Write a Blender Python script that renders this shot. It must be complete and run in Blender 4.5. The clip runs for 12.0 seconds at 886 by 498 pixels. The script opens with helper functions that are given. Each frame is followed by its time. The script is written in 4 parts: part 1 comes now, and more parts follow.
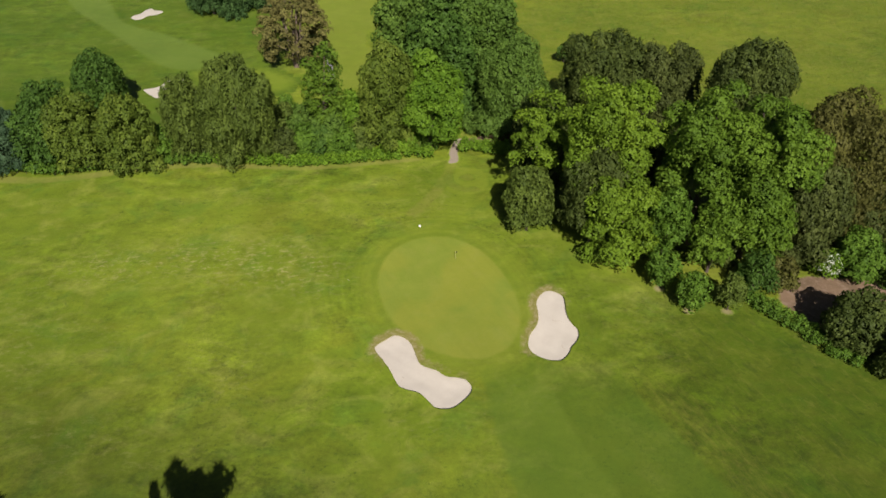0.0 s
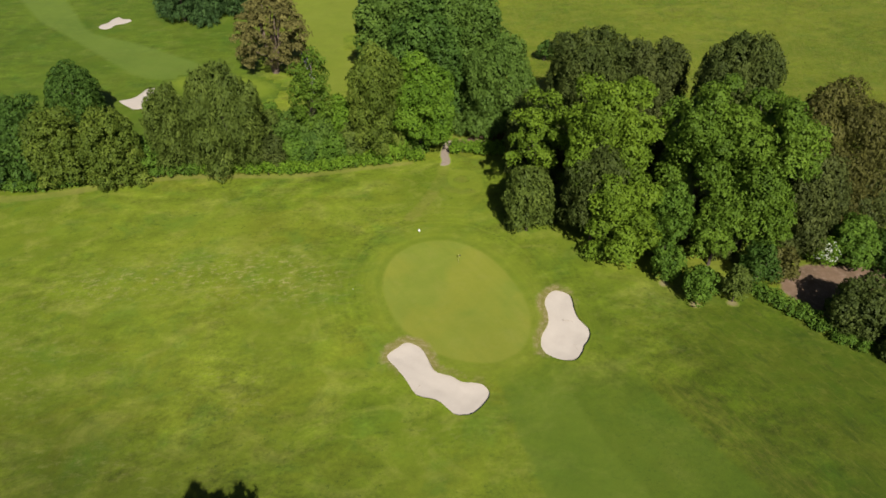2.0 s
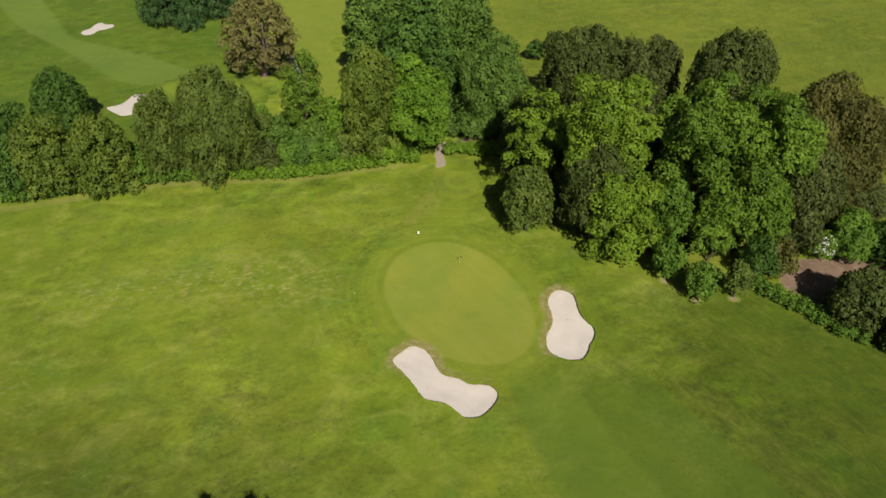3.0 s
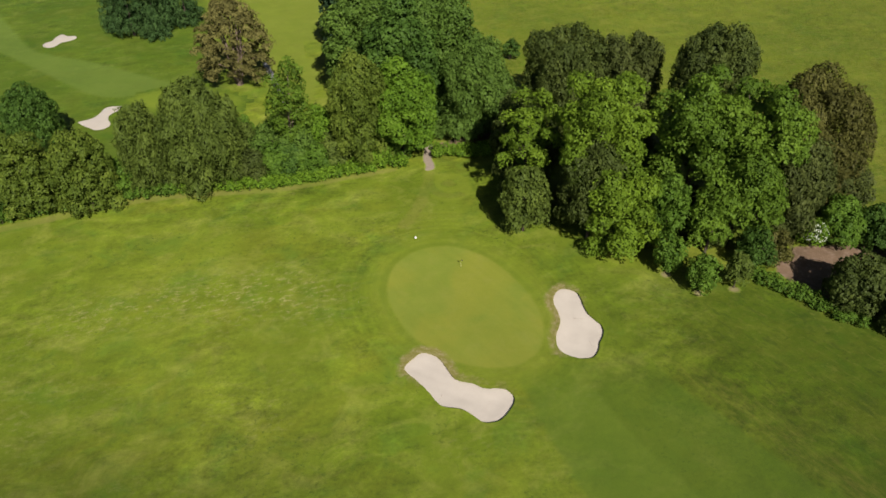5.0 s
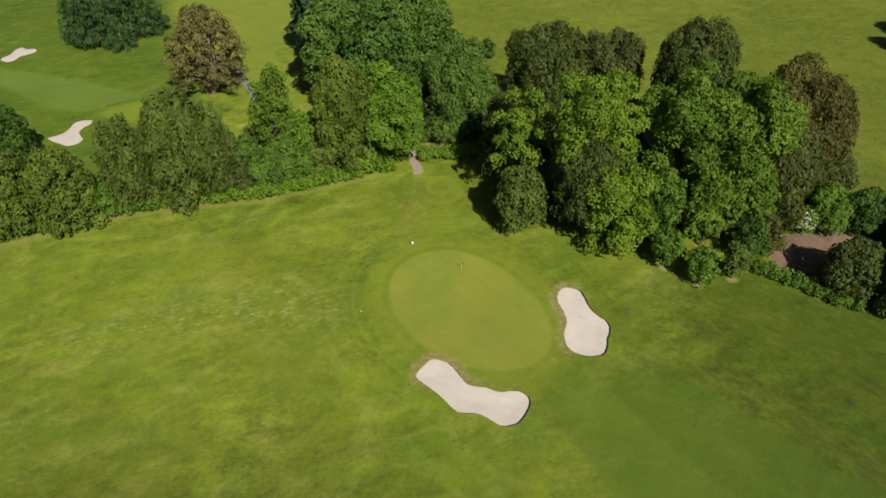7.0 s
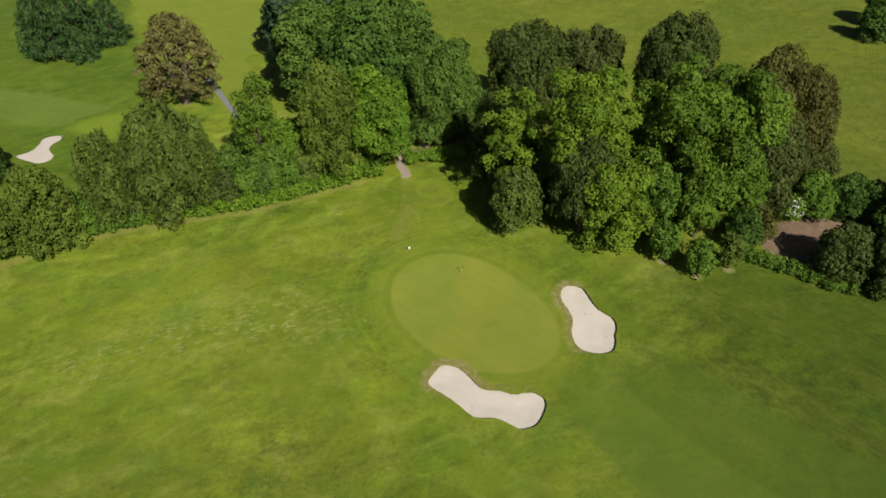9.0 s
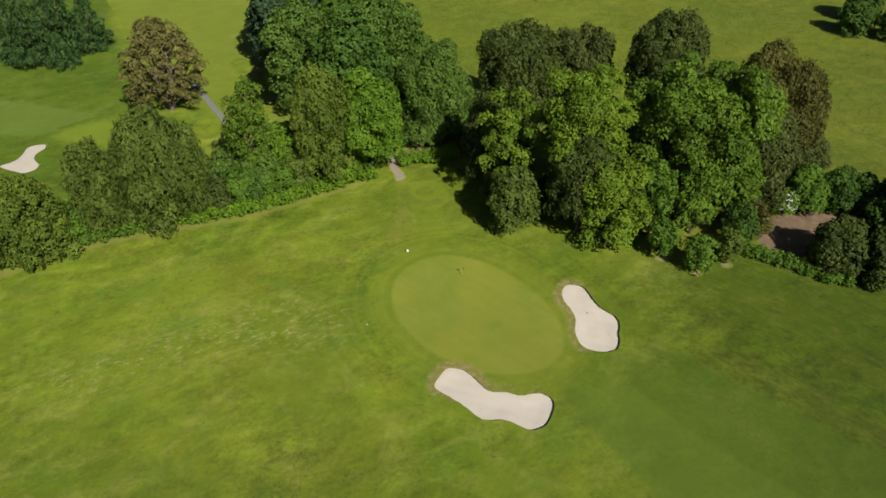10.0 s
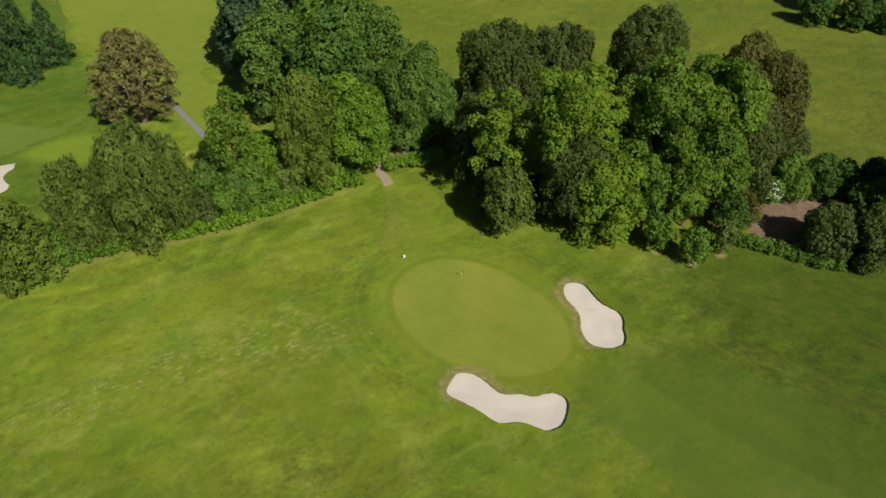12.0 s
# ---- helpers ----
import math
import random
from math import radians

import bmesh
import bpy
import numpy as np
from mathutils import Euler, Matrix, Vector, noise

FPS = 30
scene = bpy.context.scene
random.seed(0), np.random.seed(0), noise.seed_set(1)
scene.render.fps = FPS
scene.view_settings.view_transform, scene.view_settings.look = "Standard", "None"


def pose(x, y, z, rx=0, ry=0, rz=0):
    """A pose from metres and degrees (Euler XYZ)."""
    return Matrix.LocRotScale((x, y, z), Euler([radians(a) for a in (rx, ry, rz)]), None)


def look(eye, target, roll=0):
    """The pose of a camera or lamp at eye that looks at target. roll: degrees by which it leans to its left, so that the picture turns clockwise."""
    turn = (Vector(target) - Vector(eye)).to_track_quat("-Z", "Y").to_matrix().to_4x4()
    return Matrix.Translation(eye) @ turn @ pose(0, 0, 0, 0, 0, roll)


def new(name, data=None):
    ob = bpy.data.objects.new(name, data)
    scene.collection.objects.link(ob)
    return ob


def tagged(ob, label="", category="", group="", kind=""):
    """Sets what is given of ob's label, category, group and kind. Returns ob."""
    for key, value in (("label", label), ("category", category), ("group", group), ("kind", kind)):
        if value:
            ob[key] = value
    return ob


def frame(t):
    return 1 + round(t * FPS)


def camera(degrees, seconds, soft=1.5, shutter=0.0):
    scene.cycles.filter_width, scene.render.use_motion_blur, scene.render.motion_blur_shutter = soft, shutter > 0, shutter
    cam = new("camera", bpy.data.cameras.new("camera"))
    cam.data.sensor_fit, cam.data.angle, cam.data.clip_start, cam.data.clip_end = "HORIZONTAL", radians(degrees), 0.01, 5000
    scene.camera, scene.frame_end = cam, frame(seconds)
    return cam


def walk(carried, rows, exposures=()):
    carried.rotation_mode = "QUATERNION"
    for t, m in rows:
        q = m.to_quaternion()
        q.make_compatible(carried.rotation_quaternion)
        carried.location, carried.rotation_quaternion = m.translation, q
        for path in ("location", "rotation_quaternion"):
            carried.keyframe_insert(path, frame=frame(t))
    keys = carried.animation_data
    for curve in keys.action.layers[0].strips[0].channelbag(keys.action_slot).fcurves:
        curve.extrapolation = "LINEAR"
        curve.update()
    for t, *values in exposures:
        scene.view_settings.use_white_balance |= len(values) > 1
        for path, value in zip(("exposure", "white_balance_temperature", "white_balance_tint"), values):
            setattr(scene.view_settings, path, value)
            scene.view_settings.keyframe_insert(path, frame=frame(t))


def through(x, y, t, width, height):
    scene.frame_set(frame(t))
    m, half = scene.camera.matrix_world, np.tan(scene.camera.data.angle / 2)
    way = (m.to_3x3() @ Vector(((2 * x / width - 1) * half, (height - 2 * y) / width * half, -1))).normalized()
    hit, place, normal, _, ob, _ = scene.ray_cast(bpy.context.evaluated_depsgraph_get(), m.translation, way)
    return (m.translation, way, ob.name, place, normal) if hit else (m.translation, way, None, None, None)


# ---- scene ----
cam = camera(63.4, 12.0, 1.65)
# seconds, eye x, y, z, heading (clockwise from +y), pitch, lean
ROWS = [
    (0.0, 0.300, 0.193, 87.319, -0.702, -36.607, -0.021),
    (0.5, -1.512, 0.578, 87.319, 0.133, -36.627, -0.098),
    (1.0, -3.326, 0.963, 87.310, 0.989, -36.636, -0.177),
    (1.5, -5.141, 1.355, 87.296, 1.863, -36.638, -0.256),
    (2.0, -6.958, 1.761, 87.280, 2.754, -36.635, -0.336),
    (2.5, -8.775, 2.187, 87.265, 3.662, -36.629, -0.415),
    (3.0, -10.592, 2.638, 87.254, 4.585, -36.623, -0.493),
    (3.5, -12.408, 3.117, 87.248, 5.522, -36.618, -0.569),
    (4.0, -14.221, 3.630, 87.249, 6.472, -36.616, -0.644),
    (4.5, -16.032, 4.179, 87.257, 7.434, -36.617, -0.716),
    (5.0, -17.837, 4.765, 87.274, 8.406, -36.624, -0.786),
    (5.5, -19.636, 5.391, 87.299, 9.388, -36.635, -0.854),
    (6.0, -21.428, 6.057, 87.331, 10.378, -36.651, -0.920),
    (6.5, -23.209, 6.762, 87.371, 11.375, -36.673, -0.984),
    (7.0, -24.979, 7.507, 87.417, 12.377, -36.699, -1.047),
    (7.5, -26.735, 8.289, 87.467, 13.383, -36.728, -1.110),
    (8.0, -28.474, 9.106, 87.519, 14.392, -36.761, -1.173),
    (8.5, -30.195, 9.956, 87.571, 15.403, -36.794, -1.236),
    (9.0, -31.895, 10.833, 87.619, 16.413, -36.826, -1.301),
    (9.5, -33.570, 11.734, 87.659, 17.423, -36.856, -1.369),
    (10.0, -35.219, 12.653, 87.688, 18.429, -36.880, -1.440),
    (10.5, -36.837, 13.585, 87.702, 19.432, -36.896, -1.517),
    (11.0, -38.422, 14.522, 87.695, 20.429, -36.901, -1.601),
    (11.5, -39.970, 15.457, 87.663, 21.418, -36.892, -1.692),
    (12.0, -41.478, 16.381, 87.599, 22.399, -36.864, -1.793),
]


def aim(x, y, z, heading, pitch, lean):
    a, e = radians(heading), radians(pitch)
    way = Vector((math.sin(a) * math.cos(e), math.cos(a) * math.cos(e), math.sin(e)))
    return look((x, y, z), Vector((x, y, z)) + way * 10, lean)


# the clip darkens and turns slightly greener on the way
walk(cam, [(t, aim(*row)) for t, *row in ROWS], exposures=[(0.0, 0.26, 6500, 11), (6.0, 0.20, 6500, 11), (9.0, 0.17, 6500, 8), (12.0, 0.13, 6500, 6)])

# ---- light: clear summer sun from behind the camera's right shoulder ----
SUN_SIDE, SUN_HEIGHT = 9.7, 39.8      # degrees: shadows run this far left of +y; elevation
to_sun = Vector((math.sin(radians(SUN_SIDE)) * math.cos(radians(SUN_HEIGHT)),
                 -math.cos(radians(SUN_SIDE)) * math.cos(radians(SUN_HEIGHT)), math.sin(radians(SUN_HEIGHT))))
world = bpy.data.worlds.new("sky")
scene.world = world
world.use_nodes = True
wn = world.node_tree
sky = wn.nodes.new("ShaderNodeTexSky")
sky.sky_type = 'NISHITA'
sky.sun_disc = False
sky.sun_elevation = radians(SUN_HEIGHT)
sky.sun_rotation = math.atan2(to_sun.x, to_sun.y)
back = wn.nodes["Background"]
back.inputs["Strength"].default_value = 0.035
wn.links.new(sky.outputs[0], back.inputs["Color"])
sun_data = bpy.data.lights.new("sun", 'SUN')
sun_data.energy, sun_data.angle, sun_data.color = 5.1, radians(0.53), (1.0, 0.94, 0.84)
sun = new("sun", sun_data)
sun.matrix_world = look((0, 0, 60), Vector((0, 0, 60)) - to_sun)

# ---- materials ----
def material(name):
    m = bpy.data.materials.new(name)
    m.use_nodes = True
    nt = m.node_tree
    return m, nt, nt.nodes["Principled BSDF"]


def node(nt, kind, **values):
    n = nt.nodes.new(kind)
    for key, value in values.items():
        if key in n.inputs:
            n.inputs[key].default_value = value
    return n


def noise_tex(nt, vec, scale, detail=4.0, rough=0.55, distortion=0.0):
    n = node(nt, "ShaderNodeTexNoise", Scale=scale, Detail=detail, Roughness=rough, Distortion=distortion)
    nt.links.new(vec, n.inputs["Vector"])
    return n.outputs["Fac"]


def ramp(nt, fac, stops):
    r = nt.nodes.new("ShaderNodeValToRGB")
    el = r.color_ramp.elements
    while len(el) < len(stops):
        el.new(0.5)
    for e, (pos, col) in zip(el, stops):
        e.position, e.color = pos, (*col, 1) if len(col) == 3 else col
    nt.links.new(fac, r.inputs["Fac"])
    return r.outputs["Color"]


def grey(a, b):
    return [(a, (0, 0, 0)), (b, (1, 1, 1))]


def mix(nt, fac, a, b, mode='MIX'):
    n = nt.nodes.new("ShaderNodeMix")
    n.data_type, n.blend_type = 'RGBA', mode
    for sock, value in ((n.inputs[0], fac), (n.inputs[6], a), (n.inputs[7], b)):
        if isinstance(value, bpy.types.NodeSocket):
            nt.links.new(value, sock)
        elif isinstance(value, tuple):
            sock.default_value = (*value, 1)
        else:
            sock.default_value = value
    return n.outputs[2]


def math_node(nt, op, a, b=0.0):
    n = nt.nodes.new("ShaderNodeMath")
    n.operation = op
    for sock, value in zip(n.inputs, (a, b)):
        if isinstance(value, bpy.types.NodeSocket):
            nt.links.new(value, sock)
        else:
            sock.default_value = value
    return n.outputs[0]


def stretched(nt, scale, turn=0.0):
    g = nt.nodes.new("ShaderNodeNewGeometry")
    mp = nt.nodes.new("ShaderNodeMapping")
    mp.vector_type = 'TEXTURE'
    mp.inputs["Scale"].default_value = [1 / s for s in scale]
    mp.inputs["Rotation"].default_value = (0, 0, radians(turn))
    nt.links.new(g.outputs["Position"], mp.inputs["Vector"])
    return mp.outputs["Vector"]


ROUGH_DARK, ROUGH_MID, ROUGH_LIGHT = (0.056, 0.098, 0.006), (0.100, 0.146, 0.007), (0.148, 0.192, 0.013)


def attribute(nt, name):
    at = nt.nodes.new("ShaderNodeAttribute")
    at.attribute_name = name
    return at.outputs["Fac"]


def rough_colour(nt):
    """Long mown grass: broad patches of tone, blotches, tufts, dark weedy spots and straw-coloured flecks."""
    pos = stretched(nt, (1, 1, 1))
    streak = stretched(nt, (0.72, 1.0, 1.0), 5)
    swath = stretched(nt, (0.55, 1.0, 1.0), 3)

    def scaled(fac, gain):
        return math_node(nt, 'MULTIPLY', math_node(nt, 'SUBTRACT', fac, 0.5), gain)

    col = mix(nt, ramp(nt, noise_tex(nt, pos, 0.030, 4, 0.55), grey(0.38, 0.62)), ROUGH_MID, ROUGH_LIGHT)
    olive = ramp(nt, noise_tex(nt, streak, 0.075, 5, 0.62, 0.6), grey(0.50, 0.66))
    col = mix(nt, math_node(nt, 'MULTIPLY', olive, 0.45), col, (0.138, 0.150, 0.010))
    fresh = ramp(nt, noise_tex(nt, pos, 0.11, 5, 0.62, 0.5), grey(0.52, 0.66))
    col = mix(nt, math_node(nt, 'MULTIPLY', fresh, 0.45), col, (0.078, 0.150, 0.014))
    pale = ramp(nt, noise_tex(nt, streak, 0.16, 6, 0.68, 0.7), grey(0.50, 0.68))
    col = mix(nt, math_node(nt, 'MULTIPLY', pale, 0.52), col, (0.222, 0.240, 0.040))
    wild = ramp(nt, noise_tex(nt, pos, 0.042, 4, 0.6, 0.5), grey(0.40, 0.62))
    roughness = math_node(nt, 'ADD', math_node(nt, 'MULTIPLY', wild, 0.75), 0.30)
    blot = scaled(noise_tex(nt, streak, 0.30, 6, 0.66, 0.3), 1.85)
    tuft = scaled(noise_tex(nt, pos, 1.3, 5, 0.75, 0.1), 1.15)
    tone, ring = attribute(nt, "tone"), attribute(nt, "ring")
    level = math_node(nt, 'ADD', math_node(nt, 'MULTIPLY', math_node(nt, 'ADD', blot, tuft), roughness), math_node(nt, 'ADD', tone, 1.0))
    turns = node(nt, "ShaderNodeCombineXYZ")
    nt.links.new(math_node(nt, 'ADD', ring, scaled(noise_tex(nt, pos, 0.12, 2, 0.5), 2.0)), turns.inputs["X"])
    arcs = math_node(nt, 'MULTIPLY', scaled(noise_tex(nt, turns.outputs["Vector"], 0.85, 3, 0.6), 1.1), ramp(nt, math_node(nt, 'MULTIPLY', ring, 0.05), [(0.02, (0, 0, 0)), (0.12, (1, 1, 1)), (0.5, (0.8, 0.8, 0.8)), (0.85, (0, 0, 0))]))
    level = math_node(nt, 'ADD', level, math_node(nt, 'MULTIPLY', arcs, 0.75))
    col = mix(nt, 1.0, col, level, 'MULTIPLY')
    where = ramp(nt, noise_tex(nt, pos, 0.055, 4, 0.62, 0.4), grey(0.44, 0.64))
    weed = ramp(nt, noise_tex(nt, swath, 0.95, 6, 0.74, 0.3), grey(0.57, 0.68))
    col = mix(nt, math_node(nt, 'MULTIPLY', weed, math_node(nt, 'ADD', math_node(nt, 'MULTIPLY', where, 0.62), 0.08)), col, (0.042, 0.070, 0.006))
    spot = ramp(nt, noise_tex(nt, pos, 1.15, 5, 0.72, 0.2), grey(0.56, 0.66))
    where = ramp(nt, noise_tex(nt, pos, 0.048, 3, 0.6, 0.4), grey(0.44, 0.62))
    col = mix(nt, math_node(nt, 'MULTIPLY', spot, math_node(nt, 'MULTIPLY', where, 0.66)), col, (0.040, 0.070, 0.007))
    straw = ramp(nt, noise_tex(nt, streak, 0.036, 4, 0.62, 0.6), grey(0.48, 0.64))
    fleck = ramp(nt, noise_tex(nt, swath, 1.2, 6, 0.76, 0.3), grey(0.52, 0.70))
    return mix(nt, math_node(nt, 'MULTIPLY', fleck, math_node(nt, 'ADD', math_node(nt, 'MULTIPLY', straw, 0.34), math_node(nt, 'MULTIPLY', attribute(nt, "dry"), 0.95))), col, (0.300, 0.290, 0.100))


TURF_LIGHTNESS = (0.764, 0.762, 0.80)      # of all grass


def turf(name, colour=None, second=None, strength=1.0, bump=0.5, grain=0.25, speckle=None, tint=None, base=None, patchy=0.0, bare=False):
    """Grass. With a colour it is a close-mown or worn sheet whose edge melts into the rough by its 'blend' attribute."""
    m, nt, bsdf = material(name)
    col = rough_colour(nt)
    pos = stretched(nt, (1, 1, 1))
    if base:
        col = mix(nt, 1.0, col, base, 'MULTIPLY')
    if colour or tint:
        if tint:
            own = mix(nt, 1.0, col, tint, 'MULTIPLY')
        else:
            own = mix(nt, ramp(nt, noise_tex(nt, pos, 0.11, 4, 0.6, 0.5), grey(0.33, 0.67)), colour, second or colour)
        fine = ramp(nt, noise_tex(nt, pos, 1.7, 5, 0.75), grey(0.25, 0.75))
        own = mix(nt, math_node(nt, 'MULTIPLY', fine, grain), own, mix(nt, 0.55, own, ROUGH_DARK))
        if speckle:
            spots = ramp(nt, noise_tex(nt, pos, 0.75, 6, 0.8), grey(0.50, 0.62))
            own = mix(nt, math_node(nt, 'MULTIPLY', spots, 0.6), own, speckle)
        at = nt.nodes.new("ShaderNodeAttribute")
        at.attribute_name = "blend"
        ragged = math_node(nt, 'ADD', at.outputs["Fac"], math_node(nt, 'MULTIPLY', math_node(nt, 'SUBTRACT', noise_tex(nt, pos, 0.55, 5, 0.7), 0.5), 0.9))
        if patchy:
            drift = math_node(nt, 'SUBTRACT', noise_tex(nt, stretched(nt, (0.45, 1.0, 1.0), 6), 0.10, 4, 0.65, 0.5), 0.5)
            ragged = math_node(nt, 'ADD', ragged, math_node(nt, 'MULTIPLY', drift, patchy))
        edge = math_node(nt, 'MULTIPLY', ramp(nt, ragged, grey(0.22, 0.78)), ramp(nt, at.outputs["Fac"], grey(0.0, 0.25)))
        col = mix(nt, math_node(nt, 'MULTIPLY', edge, strength), col, own)
    if not bare:
        col = mix(nt, 1.0, col, TURF_LIGHTNESS, 'MULTIPLY')
    nt.links.new(col, bsdf.inputs["Base Color"])
    bsdf.inputs["Roughness"].default_value = 0.85
    bsdf.inputs["Specular IOR Level"].default_value = 0.25
    bsdf.inputs["Diffuse Roughness"].default_value = 1.0
    bp = node(nt, "ShaderNodeBump", Strength=bump * 0.6, Distance=0.25)
    nt.links.new(noise_tex(nt, pos, 1.2, 5, 0.7), bp.inputs["Height"])
    nt.links.new(bp.outputs["Normal"], bsdf.inputs["Normal"])
    return m


def course_material():
    """The turf round the green, its parts told by attributes: mown fairway and its strip mown the other way, straw fringe, lush rough, collar, fringe cut, green, sandy wear."""
    m, nt, bsdf = material("course_turf")
    pos = stretched(nt, (1, 1, 1))
    along = stretched(nt, (1.0, 0.30, 1.0), 30)
    col = rough_colour(nt)
    near_edge = math_node(nt, 'SUBTRACT', noise_tex(nt, pos, 0.55, 5, 0.7), 0.5)
    wide_edge = math_node(nt, 'SUBTRACT', noise_tex(nt, pos, 0.14, 5, 0.68), 0.5)

    def zone(name, amount, wave, low=0.22, high=0.78):
        at = attribute(nt, name)
        return math_node(nt, 'MULTIPLY', ramp(nt, math_node(nt, 'ADD', at, math_node(nt, 'MULTIPLY', wave, amount)), grey(low, high)), ramp(nt, at, grey(0.0, 0.25)))

    def lay(fac, share, over):
        return mix(nt, math_node(nt, 'MULTIPLY', fac, share), col, over)

    dash = ramp(nt, noise_tex(nt, along, 0.60, 5, 0.70, 0.3), grey(0.53, 0.66))
    lush = mix(nt, 1.0, col, (0.52, 0.61, 0.28), 'MULTIPLY')
    lush = mix(nt, math_node(nt, 'MULTIPLY', dash, 0.50), lush, (0.036, 0.060, 0.004))
    blade = ramp(nt, noise_tex(nt, along, 1.05, 5, 0.74, 0.3), grey(0.55, 0.68))
    lush = mix(nt, math_node(nt, 'MULTIPLY', blade, 0.42), lush, (0.150, 0.168, 0.022))
    brown = ramp(nt, noise_tex(nt, pos, 0.12, 5, 0.7, 0.6), grey(0.52, 0.70))
    lush = mix(nt, math_node(nt, 'MULTIPLY', brown, 0.20), lush, (0.105, 0.090, 0.011))
    col = mix(nt, zone("lush", 1.8, wide_edge), col, lush)
    blades = ramp(nt, noise_tex(nt, along, 0.9, 5, 0.74, 0.3), grey(0.44, 0.60))
    straw = mix(nt, blades, mix(nt, 0.5, col, (0.058, 0.084, 0.006)), mix(nt, 0.6, col, (0.186, 0.180, 0.028)))
    col = lay(zone("fringe", 1.8, wide_edge), 0.46, straw)
    soft = ramp(nt, noise_tex(nt, pos, 0.12, 5, 0.62, 0.4), grey(0.33, 0.67))
    grain = ramp(nt, noise_tex(nt, pos, 1.6, 5, 0.75), grey(0.25, 0.75))
    fair = mix(nt, soft, (0.094, 0.157, 0.013), (0.112, 0.172, 0.015))
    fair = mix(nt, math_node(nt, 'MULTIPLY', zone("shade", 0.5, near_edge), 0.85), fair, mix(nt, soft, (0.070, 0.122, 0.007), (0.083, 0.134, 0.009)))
    fair = mix(nt, math_node(nt, 'MULTIPLY', grain, 0.25), fair, mix(nt, 0.5, fair, (0.040, 0.070, 0.005)))
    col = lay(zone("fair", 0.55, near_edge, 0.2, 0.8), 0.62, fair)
    fresh = mix(nt, soft, (0.168, 0.222, 0.015), (0.218, 0.256, 0.024))
    col = lay(zone("collar", 1.1, wide_edge), 0.46, mix(nt, math_node(nt, 'MULTIPLY', grain, 0.35), fresh, mix(nt, 0.55, fresh, ROUGH_DARK)))
    col = lay(zone("rim", 1.3, wide_edge), 0.20, (0.076, 0.122, 0.009))
    yellowed = ramp(nt, noise_tex(nt, pos, 0.075, 4, 0.6, 0.6), grey(0.42, 0.60))
    stripes = ramp(nt, noise_tex(nt, stretched(nt, (0.5, 0.02, 0.02), 29), 1.0, 1, 0.4), grey(0.42, 0.58))
    green = mix(nt, soft, (0.186, 0.230, 0.027), (0.228, 0.256, 0.036))
    green = mix(nt, math_node(nt, 'MULTIPLY', yellowed, 0.42), mix(nt, 0.16, green, (0.115, 0.190, 0.020)), (0.272, 0.262, 0.030))
    green = mix(nt, math_node(nt, 'MULTIPLY', stripes, 0.13), green, mix(nt, 0.5, green, (0.05, 0.09, 0.008)))
    dry = ramp(nt, noise_tex(nt, pos, 0.30, 5, 0.68, 0.4), grey(0.50, 0.70))
    green = mix(nt, math_node(nt, 'MULTIPLY', dry, 0.28), green, (0.265, 0.262, 0.060))
    green = mix(nt, math_node(nt, 'MULTIPLY', grain, 0.16), green, mix(nt, 0.5, green, ROUGH_DARK))
    col = lay(zone("green", 0.55, near_edge), 0.84, green)
    crumbs = ramp(nt, noise_tex(nt, pos, 1.1, 6, 0.8), grey(0.47, 0.60))
    wear = mix(nt, crumbs, (0.205, 0.182, 0.048), (0.312, 0.262, 0.128))
    col = lay(zone("wear", 1.3, near_edge, 0.30, 0.85), 0.85, wear)
    col = mix(nt, 1.0, col, TURF_LIGHTNESS, 'MULTIPLY')
    nt.links.new(col, bsdf.inputs["Base Color"])
    bsdf.inputs["Roughness"].default_value = 0.85
    bsdf.inputs["Specular IOR Level"].default_value = 0.25
    bsdf.inputs["Diffuse Roughness"].default_value = 1.0
    bp = node(nt, "ShaderNodeBump", Strength=0.25, Distance=0.25)
    nt.links.new(noise_tex(nt, pos, 1.2, 5, 0.7), bp.inputs["Height"])
    nt.links.new(bp.outputs["Normal"], bsdf.inputs["Normal"])
    return m


